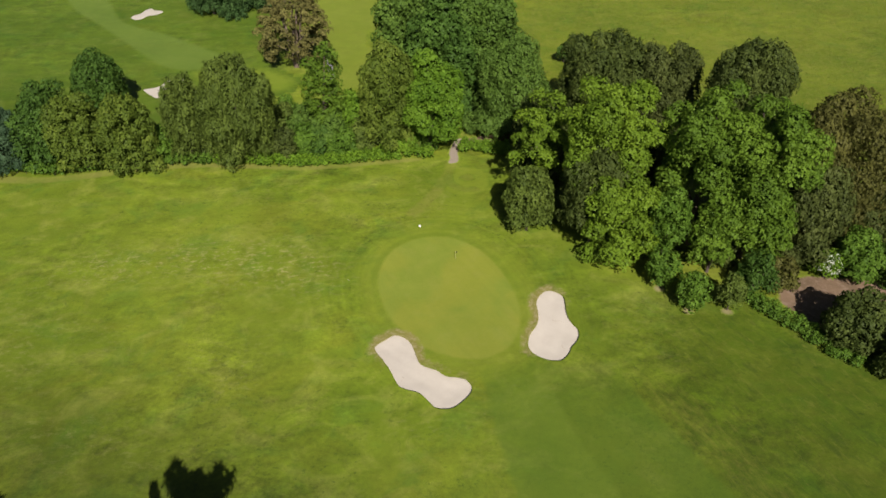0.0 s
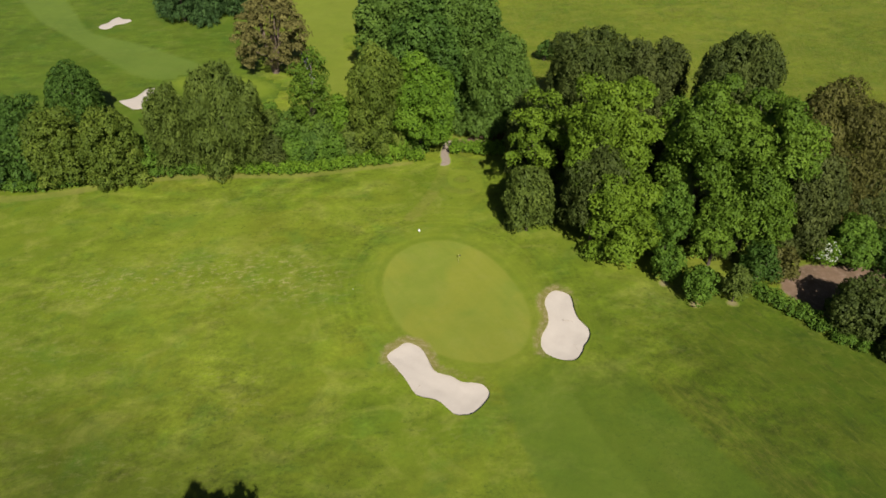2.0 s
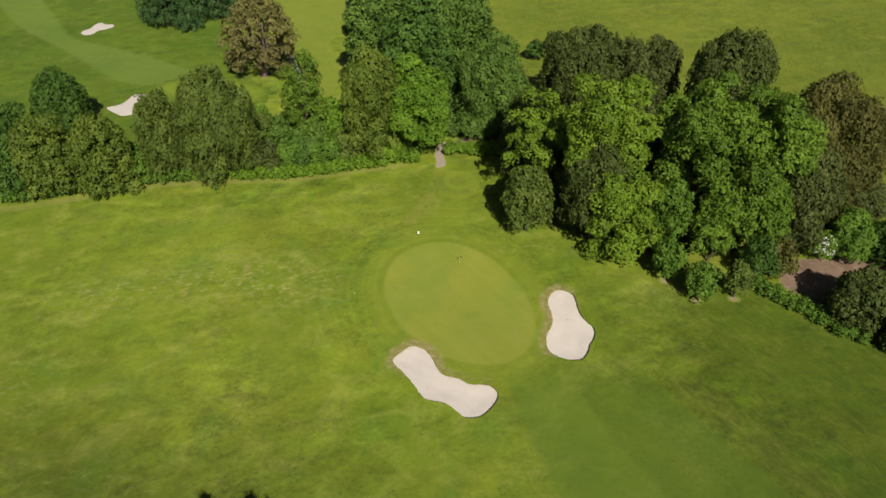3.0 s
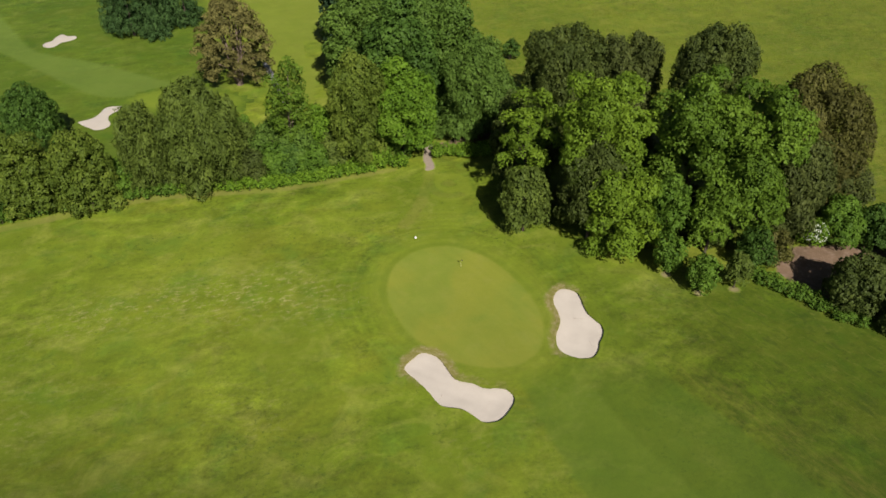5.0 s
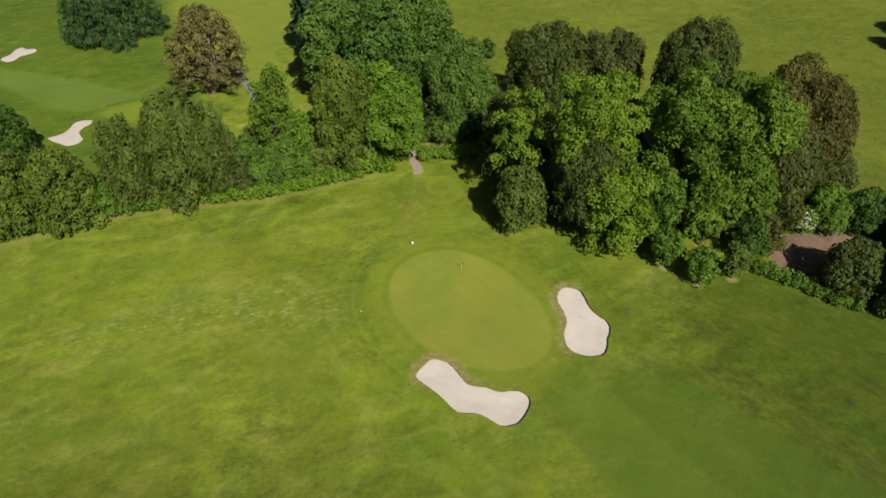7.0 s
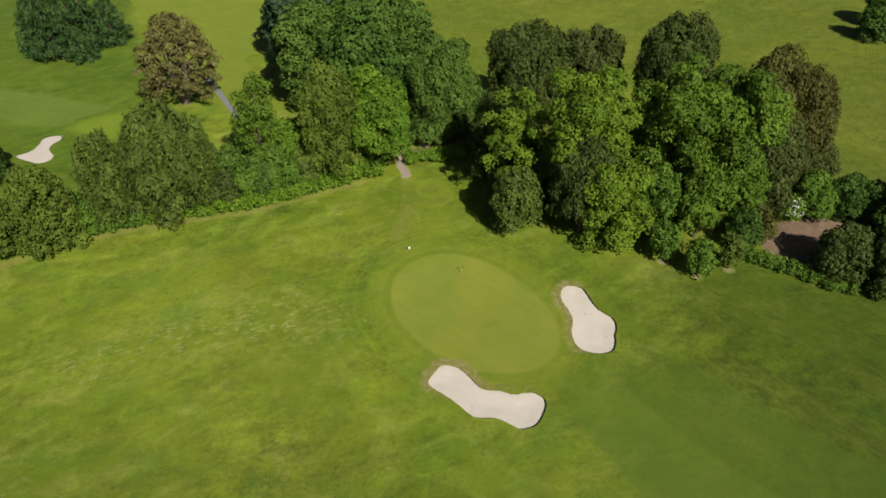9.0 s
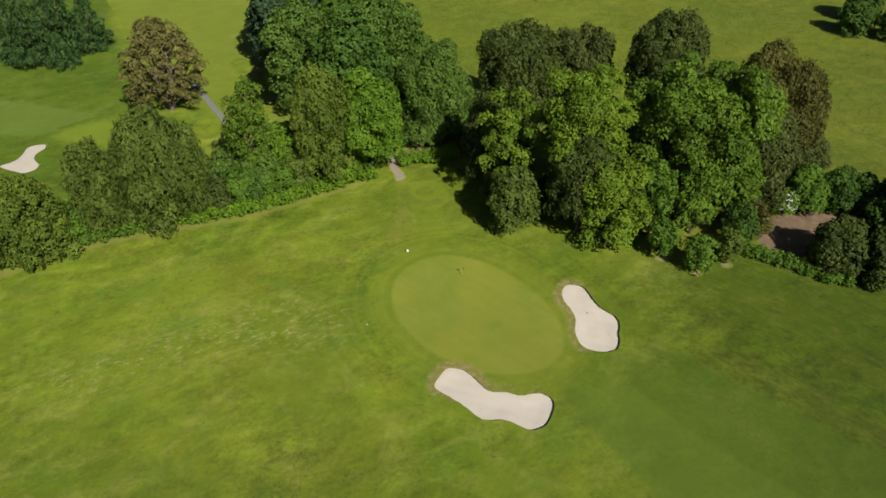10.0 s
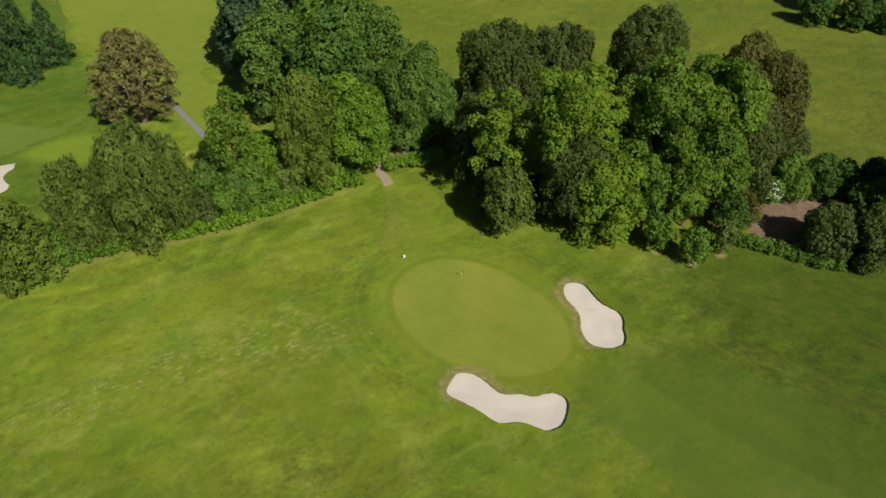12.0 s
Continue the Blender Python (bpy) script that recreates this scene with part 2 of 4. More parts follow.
def leaf_material(name, dark, mid, light, gloss=0.6, through=0.13):
    m, nt, bsdf = material(name)
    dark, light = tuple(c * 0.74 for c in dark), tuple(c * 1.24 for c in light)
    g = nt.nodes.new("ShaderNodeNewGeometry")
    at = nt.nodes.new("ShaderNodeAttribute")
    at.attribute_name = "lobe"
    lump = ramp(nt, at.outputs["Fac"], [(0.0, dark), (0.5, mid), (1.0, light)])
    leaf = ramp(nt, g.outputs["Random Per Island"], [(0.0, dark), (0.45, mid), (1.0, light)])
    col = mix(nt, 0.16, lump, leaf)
    spot = ramp(nt, noise_tex(nt, g.outputs["Position"], 0.35, 3, 0.6), grey(0.35, 0.7))
    col = mix(nt, math_node(nt, 'MULTIPLY', spot, 0.20), col, mid)
    nt.links.new(col, bsdf.inputs["Base Color"])
    bsdf.inputs["Roughness"].default_value = gloss
    bsdf.inputs["Specular IOR Level"].default_value = 0.12
    tr = nt.nodes.new("ShaderNodeBsdfTranslucent")
    nt.links.new(mix(nt, 0.3, col, (0.20, 0.26, 0.01)), tr.inputs["Color"])
    sh = nt.nodes.new("ShaderNodeMixShader")
    sh.inputs["Fac"].default_value = through
    nt.links.new(bsdf.outputs[0], sh.inputs[1])
    nt.links.new(tr.outputs[0], sh.inputs[2])
    nt.links.new(sh.outputs[0], nt.nodes["Material Output"].inputs["Surface"])
    return m


def plain(name, colour, second, scale=2.0, rough=0.9, bump=0.3):
    m, nt, bsdf = material(name)
    pos = stretched(nt, (1, 1, 1))
    a = ramp(nt, noise_tex(nt, pos, scale, 6, 0.7), grey(0.3, 0.7))
    b = ramp(nt, noise_tex(nt, pos, scale * 7, 4, 0.7), grey(0.3, 0.7))
    col = mix(nt, a, colour, second)
    col = mix(nt, math_node(nt, 'MULTIPLY', b, 0.35), col, mix(nt, 0.5, col, second))
    nt.links.new(col, bsdf.inputs["Base Color"])
    bsdf.inputs["Roughness"].default_value = rough
    bp = node(nt, "ShaderNodeBump", Strength=bump, Distance=0.05)
    nt.links.new(noise_tex(nt, pos, scale * 5, 5, 0.7), bp.inputs["Height"])
    nt.links.new(bp.outputs["Normal"], bsdf.inputs["Normal"])
    return m


ROUGH = turf("rough_grass")
FAINT = turf("faint_mown_turf", (0.155, 0.200, 0.013), (0.195, 0.230, 0.020), strength=0.48, bump=0.3, grain=0.35, patchy=1.2)
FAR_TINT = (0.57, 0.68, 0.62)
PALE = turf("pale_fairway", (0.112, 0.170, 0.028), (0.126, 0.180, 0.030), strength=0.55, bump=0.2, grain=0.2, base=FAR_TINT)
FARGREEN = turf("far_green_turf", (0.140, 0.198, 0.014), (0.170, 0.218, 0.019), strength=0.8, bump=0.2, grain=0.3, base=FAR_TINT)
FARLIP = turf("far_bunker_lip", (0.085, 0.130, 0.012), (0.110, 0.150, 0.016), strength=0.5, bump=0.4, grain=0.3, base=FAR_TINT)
BRIGHT = turf("bright_turf", (0.140, 0.184, 0.018), (0.172, 0.204, 0.025), strength=0.72, bump=0.2, grain=0.3)
MEADOW = turf("meadow_grass", tint=(1.00, 0.96, 0.80), strength=0.95, bump=1.7, grain=0.9, speckle=(0.190, 0.186, 0.036))
TEEDARK = turf("dark_mown_tee", (0.085, 0.135, 0.010), (0.100, 0.145, 0.012), strength=0.34, bump=0.2, grain=0.2)
WORN = turf("worn_turf", (0.330, 0.280, 0.150), (0.240, 0.205, 0.085), strength=0.95, bump=0.4, grain=0.5)
WORNFAINT = turf("faintly_worn_turf", (0.230, 0.190, 0.050), (0.190, 0.180, 0.028), strength=0.24, bump=0.4, grain=0.4, patchy=1.5)
DIRT = turf("bare_earth", (0.118, 0.074, 0.052), (0.182, 0.114, 0.080), strength=1.0, bump=0.8, grain=0.35, speckle=(0.23, 0.165, 0.125), bare=True)
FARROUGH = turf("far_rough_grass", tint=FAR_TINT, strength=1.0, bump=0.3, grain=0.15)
MARGIN = turf("straw_margin", (0.260, 0.226, 0.070), (0.190, 0.190, 0.036), strength=0.44, bump=0.4, grain=0.5)
COURSE = course_material()
SAND = plain("bunker_sand", (0.560, 0.504, 0.440), (0.510, 0.454, 0.394), 0.35, 0.95, 0.35)
PATH = turf("path_gravel", (0.26, 0.215, 0.175), (0.20, 0.16, 0.13), strength=1.0, bump=0.6, grain=0.2, speckle=(0.15, 0.12, 0.09), bare=True)
ASPHALT = plain("path_asphalt", (0.22, 0.22, 0.22), (0.17, 0.17, 0.175), 1.0)
BARK = plain("bark", (0.12, 0.09, 0.065), (0.06, 0.045, 0.035), 3.0, 0.9, 0.8)
PALE_BARK = plain("pale_bark", (0.24, 0.18, 0.14), (0.14, 0.10, 0.08), 3.0, 0.9, 0.6)
LIME = leaf_material("lime_green_leaves", (0.068, 0.122, 0.011), (0.112, 0.184, 0.014), (0.150, 0.224, 0.019))
MAPLELEAF = leaf_material("maple_green_leaves", (0.052, 0.102, 0.011), (0.086, 0.152, 0.014), (0.118, 0.190, 0.019))
MIDGREEN = leaf_material("mid_green_leaves", (0.048, 0.096, 0.014), (0.080, 0.142, 0.022), (0.112, 0.182, 0.029))
GREENLEAF = leaf_material("green_leaves", (0.046, 0.102, 0.011), (0.078, 0.148, 0.016), (0.112, 0.190, 0.022))
LEAFBRIGHT = leaf_material("bright_green_leaves", (0.052, 0.120, 0.010), (0.090, 0.172, 0.013), (0.130, 0.220, 0.019))
DEEP = leaf_material("deep_green_leaves", (0.030, 0.070, 0.011), (0.052, 0.105, 0.016), (0.080, 0.145, 0.022))
OLIVE = leaf_material("grey_green_leaves", (0.054, 0.084, 0.015), (0.088, 0.126, 0.021), (0.124, 0.166, 0.028))
DUSK = leaf_material("dark_olive_leaves", (0.037, 0.058, 0.012), (0.061, 0.085, 0.018), (0.092, 0.116, 0.025))
COPPER = leaf_material("copper_leaves", (0.051, 0.054, 0.013), (0.081, 0.082, 0.019), (0.114, 0.111, 0.026))
BRONZE = leaf_material("bronze_green_leaves", (0.040, 0.055, 0.014), (0.064, 0.083, 0.020), (0.096, 0.114, 0.028))
PINE = leaf_material("brown_pine_needles", (0.088, 0.086, 0.026), (0.146, 0.136, 0.041), (0.214, 0.196, 0.062), 0.7, 0.15)
FIR = leaf_material("fir_needles", (0.026, 0.060, 0.017), (0.044, 0.090, 0.024), (0.066, 0.120, 0.032), 0.6, 0.12)
YELLOWISH = leaf_material("yellow_green_leaves", (0.052, 0.088, 0.012), (0.092, 0.134, 0.017), (0.145, 0.186, 0.026))
BLUISH = leaf_material("blue_green_leaves", (0.026, 0.056, 0.026), (0.042, 0.080, 0.036), (0.062, 0.105, 0.048))
HEDGE = leaf_material("hedge_leaves", (0.065, 0.140, 0.011), (0.110, 0.200, 0.014), (0.150, 0.245, 0.022))
BLOSSOM = leaf_material("white_blossom", (0.38, 0.42, 0.30), (0.52, 0.55, 0.44), (0.64, 0.66, 0.56), 0.6, 0.2)
TUFT = leaf_material("grass_tufts", (0.080, 0.110, 0.014), (0.125, 0.150, 0.024), (0.190, 0.190, 0.042), 0.6, 0.25)
WHITE = plain("white_paint", (0.82, 0.82, 0.80), (0.74, 0.74, 0.71), 3.0, 0.5, 0.05)
DARKWOOD = plain("rake_wood", (0.34, 0.27, 0.20), (0.26, 0.19, 0.13), 5.0, 0.7, 0.2)
YELLOW = plain("flag_cloth", (0.72, 0.68, 0.36), (0.62, 0.58, 0.28), 4.0, 0.7, 0.1)
FLAGCLOTH = plain("dark_flag_cloth", (0.10, 0.10, 0.07), (0.07, 0.07, 0.05), 4.0, 0.8, 0.1)
CUP_SHADE = plain("cup_shade", (0.05, 0.05, 0.05), (0.03, 0.03, 0.03), 6.0, 0.7, 0.1)


# ---- ground ----
def smooth(x):
    x = np.clip(x, 0.0, 1.0)
    return x * x * (3 - 2 * x)


def land(x, y):
    """Height of the course: a low broad rise under the green, with slight rolls near it."""
    near = np.exp(-((x - 5) / 70) ** 2 - ((y - 95) / 55) ** 2)
    return 2.5 * np.exp(-((x - 20) / 65) ** 2 - ((y - 110) / 60) ** 2) + near * 0.09 * (np.sin(x * 0.21 + 0.7 * np.sin(y * 0.13)) + np.sin(y * 0.19 + 0.4 + 0.6 * np.sin(x * 0.11)))


def off_edge(line, x, y):
    """Signed distance to an outline, positive outside, for arrays of places."""
    x, y = np.asarray(x, float), np.asarray(y, float)
    best, hit = np.full(x.shape, 1e9), np.zeros(x.shape, bool)
    for (ax, ay), (bx, by) in zip(line, line[1:] + line[:1]):
        dx, dy = bx - ax, by - ay
        u = np.clip(((x - ax) * dx + (y - ay) * dy) / (dx * dx + dy * dy + 1e-12), 0, 1)
        best = np.minimum(best, np.hypot(x - ax - u * dx, y - ay - u * dy))
        if ay != by:
            hit ^= ((ay > y) != (by > y)) & (x < (bx - ax) * (y - ay) / (by - ay) + ax)
    return np.where(hit, -best, best)


def rounded(poly, per=5):
    """A closed smooth curve through the corners of an outline."""
    out, n = [], len(poly)
    for i in range(n):
        p0, p1, p2, p3 = (Vector(poly[(i + k - 1) % n]) for k in range(4))
        for k in range(per):
            t = k / per
            v = 0.5 * (2 * p1 + (p2 - p0) * t + (2 * p0 - 5 * p1 + 4 * p2 - p3) * t * t + (3 * p1 - p0 - 3 * p2 + p3) * t ** 3)
            out.append((v.x, v.y))
    return out


BUNKER_NEAR = rounded([(-12.3, 87.4), (-10.7, 84.5), (-9.3, 82.1), (-8.1, 79.4), (-7.0, 78.3), (-4.7, 77.5), (-3.6, 76.6), (-2.0, 74.6), (-0.6, 74.1), (1.0, 74.4), (2.6, 75.8), (3.7, 77.3),
                       (3.9, 78.6), (3.2, 80.0), (2.0, 80.6), (-0.2, 81.0), (-1.9, 82.4), (-4.2, 83.4), (-5.0, 84.6), (-5.5, 86.4), (-6.3, 88.5), (-7.3, 89.8), (-8.8, 90.5), (-10.2, 89.8)])
BUNKER_SIDE = rounded([(18.9, 101.9), (17.7, 101.5), (16.5, 100.0), (15.9, 98.0), (16.0, 95.7), (15.7, 93.2), (14.3, 90.7), (13.7, 88.7), (13.7, 87.1), (14.4, 85.8), (16.0, 84.7), (17.8, 84.3),
                       (19.1, 84.6), (20.3, 86.1), (20.9, 87.5), (21.8, 88.7), (22.5, 90.2), (22.5, 91.7), (21.9, 93.0), (21.2, 94.6), (21.0, 96.6), (21.1, 98.1), (21.0, 100.1), (20.2, 101.3)])
BUNKER_FAR = rounded([(-115.2, 256), (-113, 253.7), (-110.9, 254.3), (-109.8, 257.5), (-107.5, 258.8), (-105.6, 261.4), (-106.7, 263.7), (-109.2, 264.1), (-111.3, 266.2), (-112.9, 264), (-113.3, 260.3), (-115, 258.4)], 3)
BUNKER_HEDGE = rounded([(-89.2, 194.2), (-87.5, 192.0), (-85.4, 190.1), (-83.6, 188.5), (-81.8, 188.4), (-80.5, 189.4), (-80.2, 191.7), (-81.6, 195.3), (-81.0, 197.9), (-79.4, 200), (-79.7, 202.4), (-82, 202.8), (-83.8, 202), (-84.4, 199.3), (-85.5, 196.5), (-87.3, 195.1)], 3)
BUNKERS = [BUNKER_NEAR, BUNKER_SIDE, BUNKER_FAR, BUNKER_HEDGE]
GREEN_LINE = rounded([(-2.3, 118.9), (-6.4, 118.2), (-10.2, 115.4), (-12.5, 110.7), (-13.1, 105.8), (-12.4, 101), (-10.8, 96.2), (-8.6, 92.7), (-5.1, 88.6), (-0.9, 86), (3.5, 84.8), (7.5, 85.4),
                      (10.6, 88), (12.2, 91.8), (12.7, 96), (12.1, 100.8), (10.7, 105.2), (8.7, 110), (5.8, 114.3), (2, 117.5)], 4)


FAIR_LINE = rounded([(5.6, 82.4), (12, 84.4), (19, 84), (24, 84.6), (28, 83), (30.6, 76.2), (34.6, 68.8), (38.8, 61.2), (44, 52.6), (58, 28), (78, -4), (24, -20), (16, 28), (12.6, 46), (9.8, 58.4), (8.6, 64.7), (7, 71.3), (6.2, 77)], 4)
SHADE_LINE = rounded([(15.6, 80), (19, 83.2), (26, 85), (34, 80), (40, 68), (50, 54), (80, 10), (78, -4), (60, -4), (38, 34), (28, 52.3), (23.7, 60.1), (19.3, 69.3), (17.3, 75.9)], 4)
FRINGE_LINE = rounded([(28.4, 84), (30.4, 80), (34.2, 72), (39.0, 63.0), (45, 53.6), (60, 30), (64, 32), (50, 56), (44, 66), (38.5, 75), (33, 82)], 4)
FRINGE_NEAR = rounded([(6.4, 74), (6.6, 70), (8.2, 64), (9.6, 57), (12.5, 45), (15.8, 27), (12, 27), (8.6, 45), (5.6, 57), (4.4, 64), (3.8, 70)], 4)
LUSH_LINE = rounded([(31, 87), (40, 97), (56, 99), (72, 86), (110, 64), (110, 20), (60, 14), (44, 50), (36, 64), (31, 76)], 4)
LIGHTER_LINE = rounded([(-17, 106), (-25, 92), (-25, 78), (-16, 64), (0, 58), (9, 60), (6, 78), (2, 84), (-8, 92)], 4)
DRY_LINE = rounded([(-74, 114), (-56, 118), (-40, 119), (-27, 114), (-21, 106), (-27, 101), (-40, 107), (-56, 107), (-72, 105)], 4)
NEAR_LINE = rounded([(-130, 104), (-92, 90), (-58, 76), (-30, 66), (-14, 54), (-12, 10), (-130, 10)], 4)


def clear_of_bunkers(x, y, first=4):
    return np.minimum.reduce([off_edge(line, x, y) for line in BUNKERS[:first]])


def set_zones(ob, x, y, full=True):
    """Attributes of the turf at its vertices: tone raised or lowered by zone, rings and dryness, and with full the
    mown, lush and worn parts.
    """
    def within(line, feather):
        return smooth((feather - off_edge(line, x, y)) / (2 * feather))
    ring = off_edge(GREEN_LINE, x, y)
    values = {"tone": 0.20 * within(LIGHTER_LINE, 9.0) - 0.33 * within(NEAR_LINE, 13.0), "ring": np.clip(ring, 0, 40), "dry": within(DRY_LINE, 5.0)}
    if full:
        off = clear_of_bunkers(x, y)
        away = smooth((off - 0.3) / 1.2)
        wear = np.zeros(x.shape)
        for line in BUNKERS[:2]:
            cx, cy = np.mean(line, axis=0)
            lean = ((x - cx) * -cx + (y - cy) * (102 - cy)) / math.hypot(cx, 102 - cy)
            wear = np.maximum(wear, smooth((2.7 - off_edge(line, x, y)) / 2.4) * np.clip(0.36 + lean / 8.0, 0.06, 1.0))
        values.update({
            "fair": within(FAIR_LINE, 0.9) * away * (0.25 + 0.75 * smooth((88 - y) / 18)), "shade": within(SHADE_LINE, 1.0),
            "fringe": np.maximum(within(FRINGE_LINE, 3.0), within(FRINGE_NEAR, 2.2) * 0.6), "lush": within(LUSH_LINE, 17.0),
            "collar": smooth((7.5 - ring) / 7.0) * away, "green": smooth((0.9 - ring) / 1.5), "wear": wear,
            "rim": np.exp(-((ring - 1.0) / 0.8) ** 2) * away * np.clip(0.62 + (y - 102 - 0.6 * x) / 40, 0.25, 1.0)})
    for name, value in values.items():
        ob.data.attributes.new(name, 'FLOAT', 'POINT').data.foreach_set("value", np.asarray(value, np.float32).ravel())


def places(ob):
    co = np.empty(len(ob.data.vertices) * 3)
    ob.data.vertices.foreach_get("co", co)
    co = co.reshape(-1, 3) + np.array(ob.parent.location if ob.parent else (0, 0, 0))
    return co[:, 0], co[:, 1]


def graded(a, b, step, far, growth=1.16):
    inner = list(np.arange(a, b + step / 2, step))
    up, s, v = [], step, inner[-1]
    while v < far:
        s *= growth
        v += s
        up.append(v)
    down, s, v = [], step, inner[0]
    while v > -far:
        s *= growth
        v -= s
        down.append(v)
    return down[::-1] + inner + up


def mesh_object(name, verts, faces, mat, parent=None, shade=True):
    me = bpy.data.meshes.new(name)
    me.from_pydata(verts, [], faces)
    me.materials.append(mat)
    if shade:
        me.polygons.foreach_set("use_smooth", [True] * len(me.polygons))
    me.update()
    ob = new(name, me)
    if parent:
        ob.parent = parent
    return ob


def build_ground():
    xs, ys = np.array(graded(-30, 40, 0.75, 3200, 1.09)), np.array(graded(66, 112, 0.75, 3200, 1.09))
    gx, gy = np.meshgrid(xs, ys)
    z = land(gx, gy)
    for line in BUNKERS[:2]:
        px, py = np.array(line).T
        box = (gx > px.min() - 3) & (gx < px.max() + 3) & (gy > py.min() - 3) & (gy < py.max() + 3)
        z[box] -= 1.4 * smooth((0.62 - off_edge(line, gx[box], gy[box])) / 0.55)
    w, h = len(xs), len(ys)
    idx = np.arange(w * h).reshape(h, w)
    faces = np.stack([idx[:-1, :-1], idx[:-1, 1:], idx[1:, 1:], idx[1:, :-1]], -1).reshape(-1, 4)
    ob = mesh_object("ground", np.stack([gx, gy, z], -1).reshape(-1, 3).tolist(), faces.tolist(), ROUGH)
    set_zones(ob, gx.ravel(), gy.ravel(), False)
    return tagged(ob, "mottled mown rough grass with dry patches", "grass", kind="structure")


def patch(name, line, step, reach, height, mat, blend=None, keep=None, parent=None, origin=(0, 0, 0)):
    """A fine sheet over the inside of an outline and 'reach' metres round it; height, blend and keep are functions of x, y and the distance to the outline."""
    px, py = np.array(line).T
    xs, ys = np.arange(px.min() - reach - step, px.max() + reach + 2 * step, step), np.arange(py.min() - reach - step, py.max() + reach + 2 * step, step)
    gx, gy = np.meshgrid(xs, ys)
    sd = off_edge(line, gx, gy)
    ok = sd < reach
    if keep:
        ok &= keep(gx, gy)
    z = height(gx, gy, sd)
    cell = ok[:-1, :-1] & ok[1:, :-1] & ok[:-1, 1:] & ok[1:, 1:]
    idx = np.arange(gx.size).reshape(gx.shape)
    quads = np.stack([idx[:-1, :-1], idx[:-1, 1:], idx[1:, 1:], idx[1:, :-1]], -1)[cell]
    used = np.unique(quads)
    renum = np.full(gx.size, -1)
    renum[used] = np.arange(len(used))
    verts = (np.stack([gx, gy, z], -1).reshape(-1, 3)[used] - np.array(origin)).tolist()
    ob = mesh_object(name, verts, renum[quads].tolist(), mat, parent)
    if blend:
        ob.data.attributes.new("blend", 'FLOAT', 'POINT').data.foreach_set("value", blend(gx, gy, sd).ravel()[used].astype(np.float32))
    return ob


def sheet(name, line, mat, lift, feather, label, category, step=None, kind="structure"):
    """A strip or patch of turf that lies on the land, its rim melting into the rough over 'feather' metres."""

    def blend(x, y, sd):
        return (1.0 if feather < 0.2 else smooth((feather - sd) / (2 * feather))) * (smooth((clear_of_bunkers(x, y, 2) - 0.45) / 0.5) if feather > 0.75 else 1.0)

    def keep(x, y):
        return clear_of_bunkers(x, y, 2) > 0.4
    ob = patch(name, line, step or max(0.4, feather * 0.6), feather, lambda x, y, sd: land(x, y) + lift - (lift + 0.03) * smooth((sd / feather - 0.55) / 0.4), mat, blend, keep)
    return tagged(ob, label, category, kind=kind)


def offset_line(line, d):
    """Push each point of an outline outwards along its normal."""
    area = sum(a[0] * b[1] - b[0] * a[1] for a, b in zip(line, line[1:] + line[:1]))
    sign = 1 if area > 0 else -1
    out = []
    for i, (x, y) in enumerate(line):
        (ax, ay), (bx, by) = line[i - 1], line[(i + 1) % len(line)]
        tx, ty = bx - ax, by - ay
        l = math.hypot(tx, ty) or 1
        out.append((x + sign * ty / l * d, y - sign * tx / l * d))
    return out


def bunker(line, label, depth=0.42, lip_width=0.80, rise=0.09, turf_mat=COURSE):
    """A sand hollow: raked sand dished below the turf, and a rolled turf lip round it."""
    root = tagged(new("sand_bunker"), label, "bunker", group="bunkers")
    cx, cy = sum(p[0] for p in line) / len(line), sum(p[1] for p in line) / len(line)
    root.location = (cx, cy, land(cx, cy))
    n = len(line)
    tagged(patch("sand", line, 0.35, 0.5, lambda x, y, sd: land(x, y) - depth * (0.62 + 0.38 * smooth(-sd / 2.6)) + 0.02 * np.sin(x * 2.1 + y) * np.sin(y * 1.7),
                 SAND, parent=root, origin=root.location), "pale raked bunker sand")
    # the lip: outer rim flush with the grass, crest, and an undercut face down to the sand
    rings = [(lip_width * 1.5, -0.30, 0.0), (lip_width, -0.05, 0.30), (lip_width * 0.5, rise * 0.5, 0.75), (0.12, rise, 1.0), (0.0, rise * 0.6, 0.9), (0.05, -depth * 0.9, 0.7)]
    verts, faces, blend = [], [], []
    for d, up, b in rings:
        for i, (x, y) in enumerate(offset_line(line, d)):
            wob = 0.06 * noise.noise((x * 1.3, y * 1.3, 2)) if d < 0.2 else 0
            verts.append((x - cx + wob, y - cy + wob, land(x, y) + up * (0.7 + 0.6 * noise.noise((x * 0.3, y * 0.3, 5))) + 0.075 - root.location.z))
            blend.append(b * 0.35)
    for r in range(len(rings) - 1):
        faces += [(r * n + i, r * n + (i + 1) % n, (r + 1) * n + (i + 1) % n, (r + 1) * n + i) for i in range(n)]
    if sum(a[0] * b[1] - b[0] * a[1] for a, b in zip(line, line[1:] + line[:1])) < 0:
        faces = [f[::-1] for f in faces]
    lip = tagged(mesh_object("lip", verts, faces, turf_mat, root), "worn grass lip with sand splash")
    lip.data.attributes.new("blend", 'FLOAT', 'POINT').data.foreach_set("value", blend)
    if turf_mat is COURSE:
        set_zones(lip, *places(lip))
    return root


